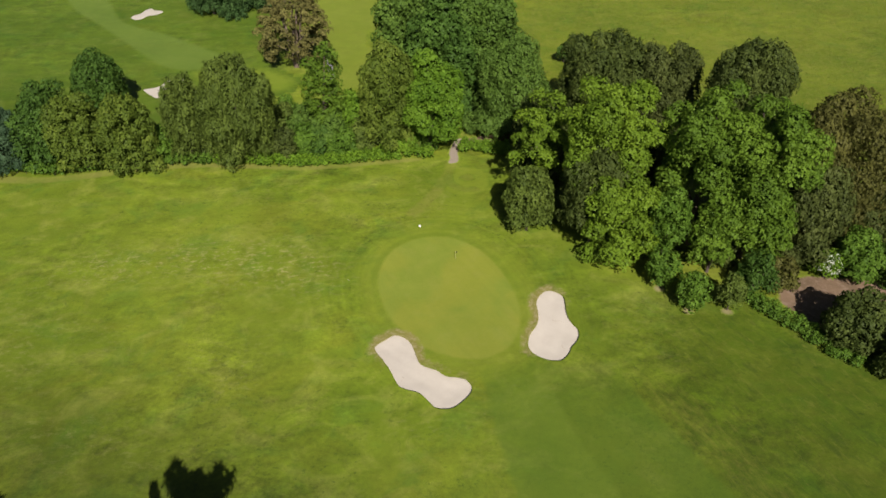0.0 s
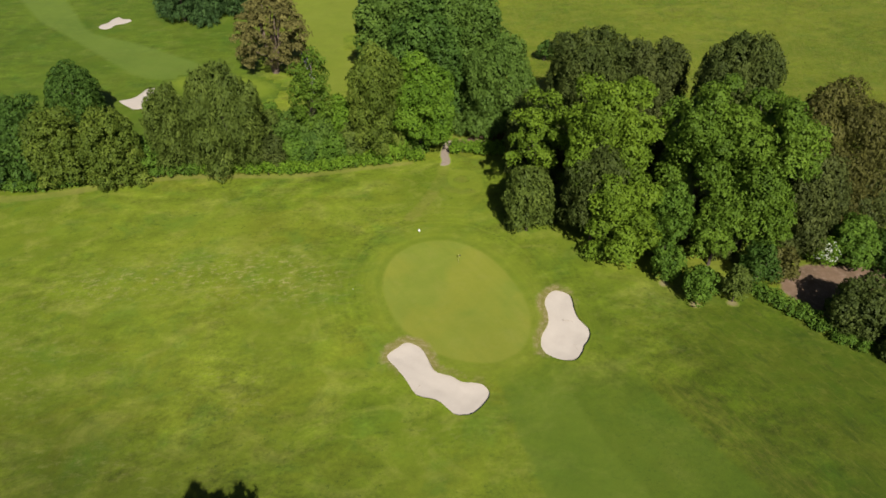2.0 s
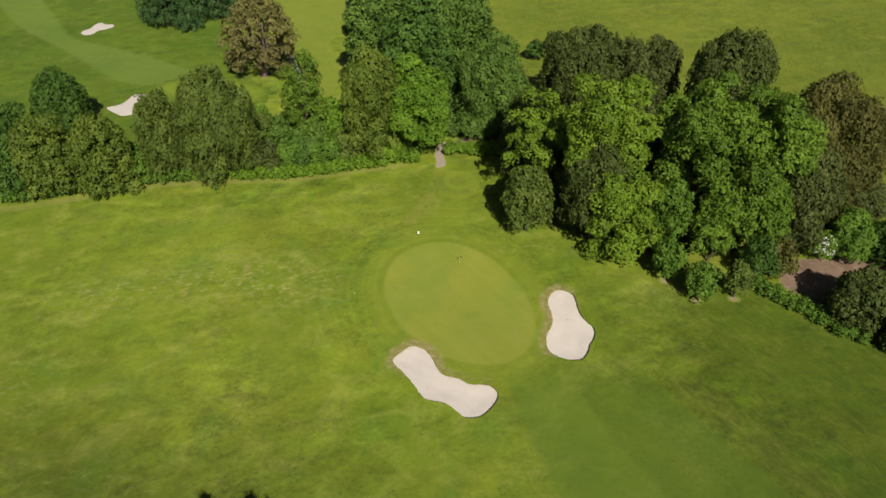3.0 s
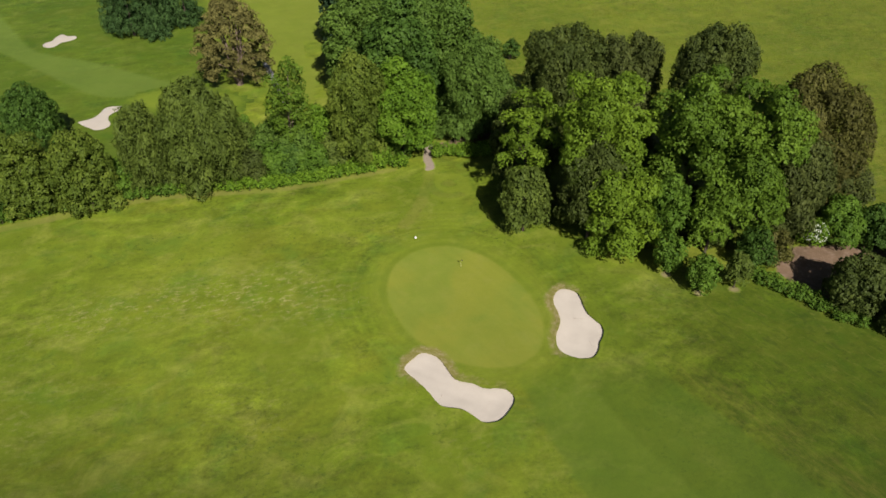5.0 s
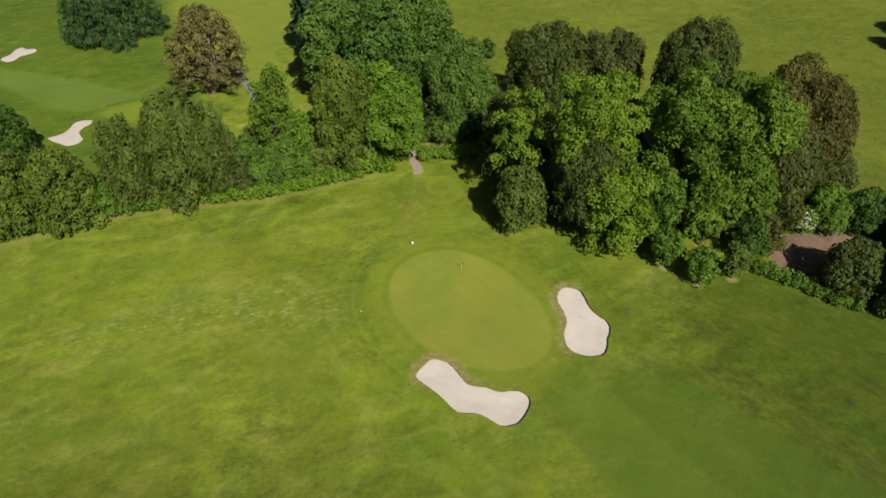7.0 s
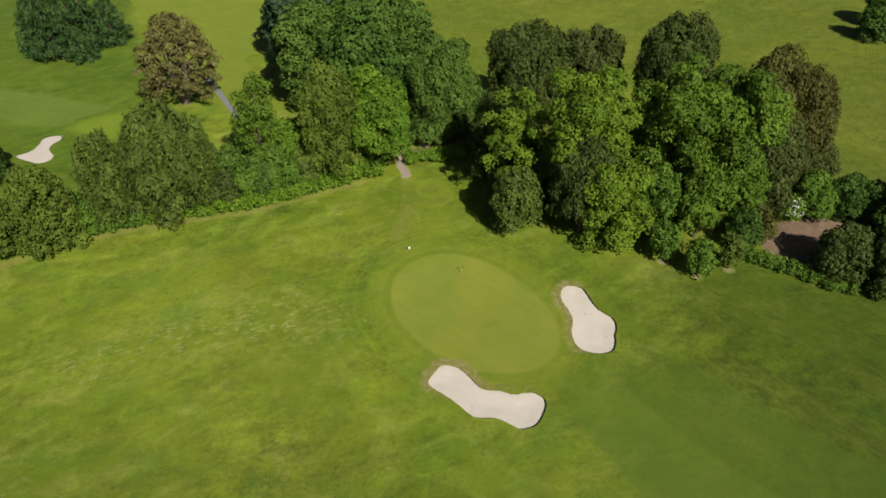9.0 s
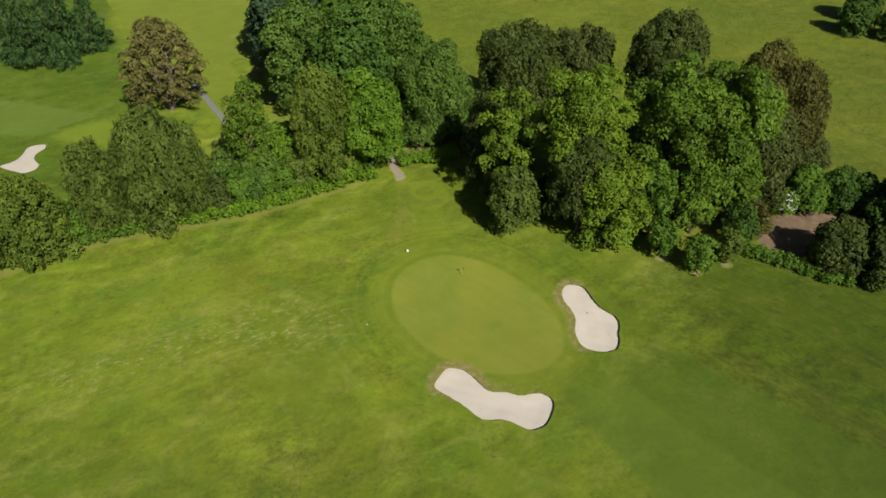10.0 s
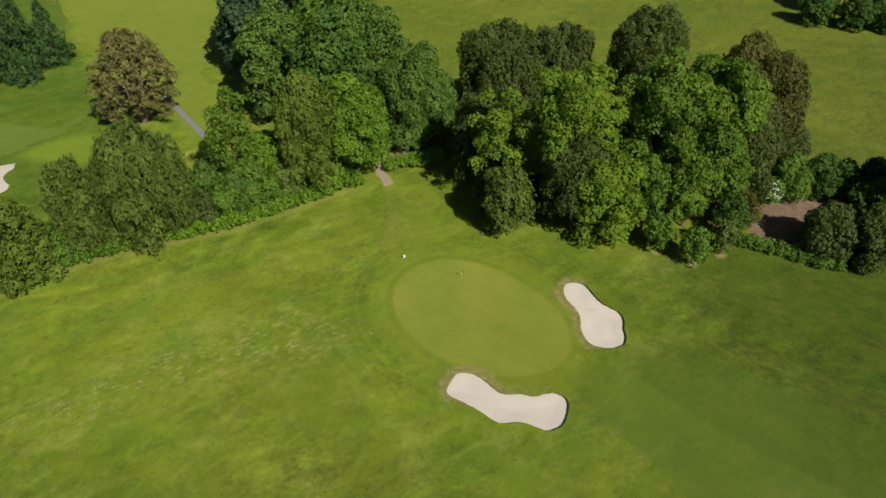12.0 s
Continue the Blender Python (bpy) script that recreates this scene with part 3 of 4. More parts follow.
build_ground()
MEADOW_LINE = rounded([(24, 172), (60, 152), (78, 128), (84, 112), (130, 98), (420, 60), (520, 300), (420, 640), (60, 640), (16, 330), (20, 230)], 5)
sheet("meadow", MEADOW_LINE, MEADOW, 0.04, 4.0, "rough olive pasture grass beyond the trees", "meadow", step=4.0)
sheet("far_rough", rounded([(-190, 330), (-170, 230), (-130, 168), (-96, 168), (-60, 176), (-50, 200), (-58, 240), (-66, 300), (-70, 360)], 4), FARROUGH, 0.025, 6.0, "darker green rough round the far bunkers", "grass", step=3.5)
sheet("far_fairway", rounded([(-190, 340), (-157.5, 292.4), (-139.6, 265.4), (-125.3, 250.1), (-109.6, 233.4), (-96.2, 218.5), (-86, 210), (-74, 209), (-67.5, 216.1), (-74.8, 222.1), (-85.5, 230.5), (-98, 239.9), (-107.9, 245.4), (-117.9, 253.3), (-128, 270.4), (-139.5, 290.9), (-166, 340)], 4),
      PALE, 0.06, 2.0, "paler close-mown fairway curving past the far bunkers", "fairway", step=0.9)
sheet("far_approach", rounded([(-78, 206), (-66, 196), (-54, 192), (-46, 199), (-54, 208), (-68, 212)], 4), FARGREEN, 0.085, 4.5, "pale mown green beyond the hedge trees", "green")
sheet("far_lawn", rounded([(-66, 350), (-60, 290), (-52, 252), (-44, 228), (-38, 205), (-34, 190), (-26, 200), (-24, 225), (-19, 255), (-12, 300), (-8, 360), (-36, 380)], 4),
      BRIGHT, 0.055, 3.0, "bright mown fairway between the pine and the wood", "fairway", step=1.2)
sheet("far_tee", [(-28.3, 243.5), (-21.6, 241.5), (-20.8, 228), (-27.6, 229.5)], TEEDARK, 0.11, 1.0, "small darker mown tee square", "tee")
sheet("hedge_glade", rounded([(-46, 164), (-38, 160), (-32, 168), (-36, 182), (-44, 186), (-49, 175)], 4), BRIGHT, 0.08, 1.5, "sunlit grass glade behind the hedge", "grass")
def course_sheet(name, line, step, reach, lift, label, category, fall=1.8):
    """A piece of the course's turf over the land; its rim dips under the next one."""
    ob = patch(name, line, step, reach, lambda x, y, sd: land(x, y) + lift - (lift + 0.05) * smooth((sd - reach + fall) / fall), COURSE, None, lambda x, y: clear_of_bunkers(x, y) > 0.42)
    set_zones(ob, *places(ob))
    return tagged(ob, label, category, kind="structure")


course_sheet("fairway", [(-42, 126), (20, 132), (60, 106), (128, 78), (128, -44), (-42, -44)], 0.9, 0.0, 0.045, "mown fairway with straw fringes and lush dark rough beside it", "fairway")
course_sheet("collar", GREEN_LINE, 0.6, 8.5, 0.056, "lighter mown collar round the putting green", "collar")
course_sheet("putting_green", GREEN_LINE, 0.45, 2.4, 0.068, "smooth yellow-green putting green with faint mowing stripes", "green", 0.8)
for line in BUNKERS[:2]:
    course_sheet("bunker_surround", line, 0.35, 3.0, 0.085, "turf round a bunker, worn sandy on the green's side", "turf", 1.0)
sheet("old_tee", rounded([(3.8, 148), (-0.8, 146), (-1.6, 141), (0.5, 136.5), (4.5, 135), (8.2, 138), (9, 143), (7, 147)], 4), FAINT, 0.04, 1.0, "mown circular turf patch by the path", "tee")
sheet("bare_patch", rounded([(2.6, 143), (3.6, 141.6), (5.2, 141.8), (5.6, 143.4), (4.2, 144.6)], 4), WORNFAINT, 0.06, 0.9, "worn dry turf in the circular patch", "turf")
sheet("worn_ring", rounded([(-0.6, 145.6), (-1.2, 142.4), (0.4, 138.6), (3.4, 136.6), (6.6, 137.2), (6.2, 138.6), (3.8, 138.4), (1.6, 140.2), (0.6, 142.8), (0.8, 145.4)], 4), WORNFAINT, 0.05, 0.7, "faint dry crescent round the circular patch", "turf")
sheet("worn_trail", rounded([(-0.4, 151), (-2.0, 143), (-5.5, 134), (-9, 128), (-7, 127.5), (-3, 133.5), (0.2, 143), (1.8, 151)], 4), WORNFAINT, 0.05, 1.0, "faintly worn trail from the path to the green", "grass")
sheet("bare_ground", rounded([(60.5, 100.5), (63, 104.6), (68, 107.6), (75, 107.4), (83, 107), (92, 105.4), (92, 102.6), (83, 102), (77, 99), (74, 94), (70, 88), (65, 93), (62, 97)], 4), DIRT, 0.06, 0.8, "bare reddish-brown earth beside the bushes", "earth")
sheet("hedge_margin", rounded([(-108, 142.5), (-93, 142.4), (-74, 147), (-62, 149.2), (-47, 148.6), (-34, 147.5), (-20, 149.3), (-8, 151.4), (-8, 152.9), (-20, 151.2), (-34, 149.6), (-47, 150.6), (-62, 151.6), (-74, 150), (-93, 145), (-108, 145.2)], 4), MARGIN, 0.06, 0.9, "dry straw-coloured grass along the hedge foot", "grass")
for near in (BUNKER_NEAR, BUNKER_SIDE):
    bunker(near, "kidney-shaped pale sand bunker beside the putting green")
for far in (BUNKER_FAR, BUNKER_HEDGE):
    bunker(far, "small pale sand bunker on the far hole", -0.16, 0.8, 0.10, FARLIP)


def ribbon(name, pts, width, mat, label, category, lift=0.07):
    verts, faces = [], []
    for i, p in enumerate(pts):
        a, b = Vector(pts[max(0, i - 1)]), Vector(pts[min(len(pts) - 1, i + 1)])
        t = (b - a).normalized()
        for k, s in enumerate((-0.5, -0.2, 0.2, 0.5)):
            wob = 0.18 * noise.noise((p[0] * 0.6, p[1] * 0.6, k)) * width * 0.5
            x, y = p[0] - t.y * (width * s + wob), p[1] + t.x * (width * s + wob)
            verts.append((x, y, land(x, y) + lift - (0.08 if k in (0, 3) else 0)))
    for i in range(len(pts) - 1):
        for k in range(3):
            faces.append((i * 4 + k + 1, i * 4 + k, i * 4 + 4 + k, i * 4 + 5 + k))
    return tagged(mesh_object(name, verts, faces, mat), label, category, kind="structure")


sheet("path", rounded([(-0.2, 150.2), (0.2, 152.6), (-0.1, 155), (0.2, 157.4), (0.8, 160), (1.6, 163), (3.3, 163), (2.6, 159.8), (2.1, 157), (2.0, 154.6), (2.2, 152.4), (1.7, 150.4)], 4), PATH, 0.09, 0.5, "worn pale gravel path leading through the hedge gap", "path", step=0.25)
sheet("hedge_track", rounded([(1.8, 159.2), (8, 161.0), (15, 162.8), (24, 165.5), (24, 168.0), (14, 166.0), (7, 164.2), (2, 162.0)], 4), DIRT, 0.07, 0.7, "bare earth track behind the clipped hedge", "earth")
ribbon("far_path", [(-34, 195.5), (-34.6, 200), (-36, 206), (-38.6, 218), (-41, 228)], 2.2, ASPHALT, "narrow grey asphalt path", "path", 0.10)


# ---- trees ----
def tube(pts, radii, sides=8):
    """Verts and faces of a tapered, bent limb."""
    verts, faces = [], []
    for i, p in enumerate(pts):
        d = (Vector(pts[min(len(pts) - 1, i + 1)]) - Vector(pts[max(0, i - 1)])).normalized()
        a = d.orthogonal().normalized()
        b = d.cross(a)
        for k in range(sides):
            u = 2 * math.pi * k / sides
            verts.append(tuple(Vector(p) + (a * math.cos(u) + b * math.sin(u)) * radii[i] * (1 + 0.12 * math.sin(3 * u + i))))
    for i in range(len(pts) - 1):
        faces += [(i * sides + k, i * sides + (k + 1) % sides, (i + 1) * sides + (k + 1) % sides, (i + 1) * sides + k) for k in range(sides)]
    return verts, faces


def leaf_mesh(name, points, normals, along, length, width, lobe, mat, parent, label=""):
    """Many small folded leaf sprays in one mesh."""
    n = len(points)
    side = np.cross(normals, along)
    side /= np.linalg.norm(side, axis=1)[:, None] + 1e-9
    along = np.cross(side, normals)
    v = np.empty((n, 4, 3), np.float32)
    v[:, 0] = points - along * length[:, None] * 0.5
    v[:, 1] = points + side * width[:, None] * 0.5 - normals * width[:, None] * 0.14
    v[:, 2] = points + along * length[:, None] * 0.5 - normals * length[:, None] * 0.10
    v[:, 3] = points - side * width[:, None] * 0.5 - normals * width[:, None] * 0.14
    me = bpy.data.meshes.new(name)
    me.vertices.add(n * 4)
    me.vertices.foreach_set("co", v.ravel())
    me.loops.add(n * 4)
    me.loops.foreach_set("vertex_index", np.arange(n * 4, dtype=np.int32))
    me.polygons.add(n)
    me.polygons.foreach_set("loop_start", np.arange(0, n * 4, 4, dtype=np.int32))
    me.update(calc_edges=True)
    me.attributes.new("lobe", 'FLOAT', 'POINT').data.foreach_set("value", np.repeat(lobe, 4).astype(np.float32))
    me.materials.append(mat)
    ob = new(name, me)
    ob.parent = parent
    return tagged(ob, label)


def around(n, rng):
    """Directions spread evenly over a ball, slightly shaken."""
    k = np.arange(n) + 0.5
    z, a = 1 - 2 * k / n, k * 2.39996 + rng.random() * 6.28
    s = np.sqrt(np.maximum(0, 1 - z * z))
    d = np.stack([np.cos(a) * s, np.sin(a) * s, z], -1) + rng.normal(size=(n, 3)) * 0.9 / math.sqrt(n)
    return d / np.linalg.norm(d, axis=1)[:, None]


def unit(v):
    return v / (np.linalg.norm(v, axis=1)[:, None] + 1e-9)


def ball_area(r):
    return 4 * math.pi * (((r[0] * r[1]) ** 1.6 + (r[0] * r[2]) ** 1.6 + (r[1] * r[2]) ** 1.6) / 3) ** (1 / 1.6)


def scatter(rng, lobes, density, clump=0.8, droop=0.0, flat=0.3, frond=1.0, bare=0.0, inner=0.6, low=-0.5):
    """Leaf sprays of a crown: boughs (centre, radii) carry clumps on their outer side, and each clump is a small domed
    rosette of leaves.
    droop pulls the clumps' rims down, frond makes them longer down the slope than across, bare leaves that share of the
    clumps out, inner is the size of the foliage inside each bough, whose dark colour stands in for shade there."""
    cs, rs = np.array([l[0] for l in lobes]), np.array([l[1] for l in lobes])
    seats, faces, tints = [], [], []
    for i in range(len(lobes)):
        d = around(max(6, int(ball_area(rs[i]) / (clump * clump * 1.9))), rng)
        d = d[d[:, 2] > low]
        p = cs[i] + d * rs[i] * (1.0 + rng.normal(size=len(d)) * 0.07 - 0.16 * (rng.random(len(d)) < 0.22))[:, None]
        keep = rng.random(len(d)) >= bare
        for j in range(len(lobes)):
            if j != i and np.abs(cs[i] - cs[j]).max() < (rs[i] + rs[j]).max():
                keep &= (((p - cs[j]) / rs[j]) ** 2).sum(1) > 0.72
        p, d = p[keep], d[keep]
        seats.append(p), faces.append(unit(d / rs[i])), tints.append(rng.random() * 0.55 + 0.45 * rng.random(len(p)))
    seat, face, tint = np.concatenate(seats), np.concatenate(faces), np.concatenate(tints)
    size = clump * (0.65 + 0.7 * rng.random(len(seat)))
    face = unit(face + np.array((0, 0, flat)) + rng.normal(size=face.shape) * 0.32)
    slope = unit(np.array((0, 0, -1.0)) + face * face[:, 2:3] + rng.normal(size=face.shape) * 0.12)
    cross = np.cross(face, slope)
    each = max(5, int(density * math.pi * clump * clump * frond))
    k = np.repeat(np.arange(len(seat)), each)
    n = len(k)
    a, q = rng.random(n) * 6.28, np.sqrt(rng.random(n)) * (0.85 + 0.3 * rng.random(n))
    u, v = np.cos(a) * q * frond, np.sin(a) * q / math.sqrt(frond)
    f, t1, t2, r = face[k], slope[k], cross[k], size[k][:, None]
    out = t1 * u[:, None] + t2 * v[:, None]
    p = seat[k] + out * r + f * r * (0.42 * (1 - q * q) + rng.normal(size=n) * 0.13)[:, None]
    p[:, 2] -= droop * size[k] * (q ** 2 + np.maximum(u, 0)) * 0.6
    nn = unit(f + out * 0.55 + rng.normal(size=(n, 3)) * 0.40)
    aa = out + t1 * (0.35 + 1.6 * droop) + rng.normal(size=(n, 3)) * 0.30
    shade = tint[k] * 0.8 + 0.2 * rng.random(n)
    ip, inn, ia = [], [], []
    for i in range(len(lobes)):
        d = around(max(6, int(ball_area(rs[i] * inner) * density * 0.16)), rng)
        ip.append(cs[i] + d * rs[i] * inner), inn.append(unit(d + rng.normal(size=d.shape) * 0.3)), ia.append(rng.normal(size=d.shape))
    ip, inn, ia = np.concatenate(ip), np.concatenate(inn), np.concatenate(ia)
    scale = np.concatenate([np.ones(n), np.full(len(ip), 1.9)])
    # inner leaves get near-darkest tint: crown shade put into the leaf colour
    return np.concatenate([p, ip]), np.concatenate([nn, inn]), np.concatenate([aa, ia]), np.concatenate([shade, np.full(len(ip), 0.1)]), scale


def shell(rng, centre, radii, count, lobe, low=-0.92, squash=1.0, reach=0.74, power=2.0, ragged=0.36, groove=0.0, tuck=0.68):
    """Lobes spread unevenly over an egg-shaped crown."""
    out = []
    turn = rng.random() * 6.28 if groove else 0.0
    for i in range(count):
        z = 1 - (1 - low) * (i + 0.5) / count
        a = i * 2.39996 + rng.random() * 0.8
        s = max(0.0, 1 - z ** power) ** (1 / power) if z > 0 else math.sqrt(1 - (tuck * z) ** 2)
        k = reach * (0.94 - ragged / 2 + ragged * rng.random())
        r = lobe * (0.70 + 0.60 * rng.random())
        k *= 1 - groove * (0.5 + 0.5 * math.cos(5 * a + turn + 1.2 * z)) ** 2 * min(1.0, 1.6 * s)
        c = np.array(centre) + np.array((math.cos(a) * s, math.sin(a) * s, z)) * np.array(radii) * k
        out.append((c, np.array((r, r, r * squash))))
    return out


def tree(seed, x, y, height, spread, mat, name="broadleaf_tree", label="", category="tree", group="", low=0.12, lobe=0.27, count=0, squash=1.0, droop=0.0, clump=0.85,
         density=13.0, leaf=0.52, slim=0.66, bark=BARK, turn=None, reach=0.74, flat=0.3, skirt=1.0, power=2.0, ragged=0.36, fill=1.0, groove=0.0, frond=1.0, bare=0.0, heart=0.5, tuck=0.68):
    """A broadleaf: tapered trunk, limbs that reach into the crown, boughs spread over it and leafy clumps on the boughs."""
    rng = np.random.default_rng(seed)
    root = tagged(new(name), label, category, group)
    root.location = (x, y, land(x, y) - 0.05)
    root.rotation_euler = (0, 0, rng.random() * 6.28 if turn is None else radians(turn))
    base = height * low
    centre, radii = (0, 0, (height + base) / 2), (spread, spread, (height - base) / 2)
    size = spread * lobe
    count = count or int(fill * 2.0 * (radii[0] * radii[2]) / (size * size)) + 4
    lobes = shell(rng, centre, radii, count, size, squash=squash, reach=reach, power=power, ragged=ragged, groove=groove, tuck=tuck)
    for k in range(int(spread * skirt)):
        a, q = k * 2.39996 + rng.random(), 0.55 + 0.26 * rng.random()
        s = size * (0.7 + 0.4 * rng.random())
        lobes.append((np.array((math.cos(a) * spread * q, math.sin(a) * spread * q, base + s * 0.9 + 0.16 * height * rng.random())), np.array((s, s, s))))
    thick = max(0.08, height * 0.016)
    top = height * 0.72
    bend = rng.normal(size=2) * height * 0.02
    v, f = tube([(0, 0, -0.3), (0, 0, 0.4), (bend[0], bend[1], top * 0.5), (0, 0, top)], [thick * 1.5, thick, thick * 0.75, thick * 0.25])
    mesh_object("trunk", v, f, bark, root)
    for c, r in [lobes[int(k)] for k in np.linspace(1, len(lobes) - 1, 6)]:
        z0 = min(top * 0.8, max(base * 0.8, c[2] * 0.55))
        mid = (c[0] * 0.45, c[1] * 0.45, (z0 + c[2]) * 0.5 + 0.06 * height)
        v, f = tube([(0, 0, z0), mid, tuple(c)], [thick * 0.5, thick * 0.3, thick * 0.08], 6)
        mesh_object("limb", v, f, bark, root)
    lobes.append((np.array(centre), np.array(radii) * heart))
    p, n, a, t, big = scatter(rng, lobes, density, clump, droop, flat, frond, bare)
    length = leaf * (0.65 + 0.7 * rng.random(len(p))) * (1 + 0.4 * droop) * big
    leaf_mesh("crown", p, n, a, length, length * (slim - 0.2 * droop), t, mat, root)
    return root


def pine(seed, x, y, height, spread):
    """An old spreading pine: several bare leaders carrying flat pads of brownish needles."""
    rng = np.random.default_rng(seed)
    root = tagged(new("pine_tree"), "old spreading pine with brownish needle pads and bare stems", "tree")
    root.location = (x, y, land(x, y))
    lobes = []
    for k in range(150):
        z = ((k + 0.5) / 150) ** 0.85
        a = k * 2.39996 + rng.random() * 0.7
        edge = spread * (0.80 + 0.20 * min(1.0, z / 0.3)) * max(0.05, 1 - max(0.0, (z - 0.25) / 0.78) ** 1.8) ** 0.66
        r = edge * (0.42 + 0.52 * rng.random() ** 0.5)
        s = spread * (0.085 + 0.055 * rng.random())
        lobes.append((np.array((math.cos(a) * r, math.sin(a) * r, height * (0.12 + 0.82 * z))), np.array((s * 1.2, s * 1.2, s * 0.7))))
    for k in range(5):
        a = k * 1.257 + 0.4
        q = spread * 0.35
        v, f = tube([(0.5 * math.cos(a), 0.5 * math.sin(a), -0.2), (q * 0.5 * math.cos(a), q * 0.5 * math.sin(a), height * 0.35), (q * math.cos(a), q * math.sin(a), height * 0.8)], [0.55, 0.4, 0.14])
        mesh_object("trunk", v, f, PALE_BARK, root)
    for c, r in lobes[::7]:
        v, f = tube([(c[0] * 0.3, c[1] * 0.3, c[2] * 0.8), tuple(c * np.array((0.7, 0.7, 0.98))), tuple(c)], [0.20, 0.13, 0.04], 6)
        mesh_object("limb", v, f, PALE_BARK, root)
    p, n, a, t, big = scatter(rng, lobes, 11.0, 0.75, 0.1, 0.7, 1.0, 0.28)
    length = 0.55 * (0.6 + 0.8 * rng.random(len(p))) * big
    leaf_mesh("crown", p, n, a, length, length * 0.5, t, PINE, root)
    return root


def conifer(seed, x, y, height, spread, mat=FIR, label="dark green fir tree with drooping layered boughs", taper=0.75, whorls=84):
    """A fir: straight trunk and whorls of drooping boughs that narrow to the tip."""
    rng = np.random.default_rng(seed)
    root = tagged(new("conifer_tree"), label, "tree", "fir trees")
    root.location = (x, y, land(x, y))
    v, f = tube([(0, 0, -0.3), (0, 0, height * 0.5), (0, 0, height * 0.98)], [height * 0.018, height * 0.011, 0.04])
    mesh_object("trunk", v, f, BARK, root)
    lobes = []
    for k in range(whorls):
        z = (k + 0.5) / whorls
        a = k * 2.39996 + rng.random()
        r = spread * (1 - z) ** taper * (0.30 + 0.66 * rng.random() ** 0.7)
        s = spread * ((0.050 if whorls < 100 else 0.026) + (0.145 if whorls < 100 else 0.065) * (1 - z))
        lobes.append((np.array((math.cos(a) * r, math.sin(a) * r, height * (0.07 + 0.9 * z))), np.array((s, s, s * 0.75))))
    for c, r in lobes[int(whorls * 0.30)::5] if whorls > 100 else []:
        way = np.array((c[0], c[1], 0)) / (math.hypot(c[0], c[1]) + 1e-6) * 0.7 + np.array((0, 0, 0.75))
        for q in range(1, 6):
            s = 0.36 - 0.05 * q
            lobes.append((c + way * q * 0.66, np.array((s, s, s))))
    p, n, a, t, big = scatter(rng, lobes, 9.0 if whorls < 100 else 4.2, 0.7, 0.7, 0.3, 1.5)
    length = (0.70 if whorls < 100 else 1.5) * (0.6 + 0.7 * rng.random(len(p)))
    leaf_mesh("crown", p, n, a, length, length * (0.42 if whorls < 100 else 0.2), t, mat, root)
    return root


def bush(seed, x, y, height, spread, mat, label, name="bush", density=13.0, leaf=0.42, droop=0.0, category="bush", group=""):
    rng = np.random.default_rng(seed)
    root = tagged(new(name), label, category, group)
    root.location = (x, y, land(x, y) - 0.05)
    lobes = shell(rng, (0, 0, height * 0.45), (spread, spread, height * 0.55), max(9, int(7 + spread * 2.2)), max(0.5, spread * 0.36), low=-0.6)
    for k in range(5):
        c = lobes[k * len(lobes) // 5][0]
        v, f = tube([(0.1 * k - 0.2, 0.05 * k, -0.1), tuple(c * 0.5), tuple(c)], [0.09, 0.06, 0.02], 6)
        mesh_object("stem", v, f, BARK, root)
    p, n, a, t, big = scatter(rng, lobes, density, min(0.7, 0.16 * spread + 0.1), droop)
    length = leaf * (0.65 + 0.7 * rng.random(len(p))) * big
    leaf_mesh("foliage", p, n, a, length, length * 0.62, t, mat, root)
    return root


def hedge(seed, pts, width, height, mat, label, density=9.0, leaf=0.46, step=0.8):
    rng = np.random.default_rng(seed)
    root = tagged(new("hedge"), label, "hedge")
    ox, oy = pts[0]
    root.location = (ox, oy, land(ox, oy))
    lobes, posts = [], []
    for (ax, ay), (bx, by) in zip(pts, pts[1:]):
        d = math.hypot(bx - ax, by - ay)
        for k in range(max(1, int(d / step))):
            u = (k + rng.random()) / max(1, int(d / step))
            for row in range(max(1, int(width / 0.9))):
                q = (rng.random() - 0.5) * width
                x, y = ax + (bx - ax) * u - (by - ay) / d * q, ay + (by - ay) * u + (bx - ax) / d * q
                h = height * (0.78 + 0.34 * rng.random())
                r = 0.5 + 0.5 * rng.random()
                lobes.append((np.array((x - ox, y - oy, land(x, y) - land(ox, oy) + h * 0.5)), np.array((r, r, h * 0.55))))
                posts.append((x - ox, y - oy, land(x, y) - land(ox, oy)))
    for q in posts[::9]:
        v, f = tube([(q[0], q[1], q[2] - 0.1), (q[0] + 0.1, q[1], q[2] + height * 0.4), (q[0], q[1] + 0.2, q[2] + height * 0.7)], [0.05, 0.04, 0.02], 5)
        mesh_object("stem", v, f, BARK, root)
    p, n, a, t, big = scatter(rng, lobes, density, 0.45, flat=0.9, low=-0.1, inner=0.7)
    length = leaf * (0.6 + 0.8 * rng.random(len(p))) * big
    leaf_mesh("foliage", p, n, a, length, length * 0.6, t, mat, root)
    return root


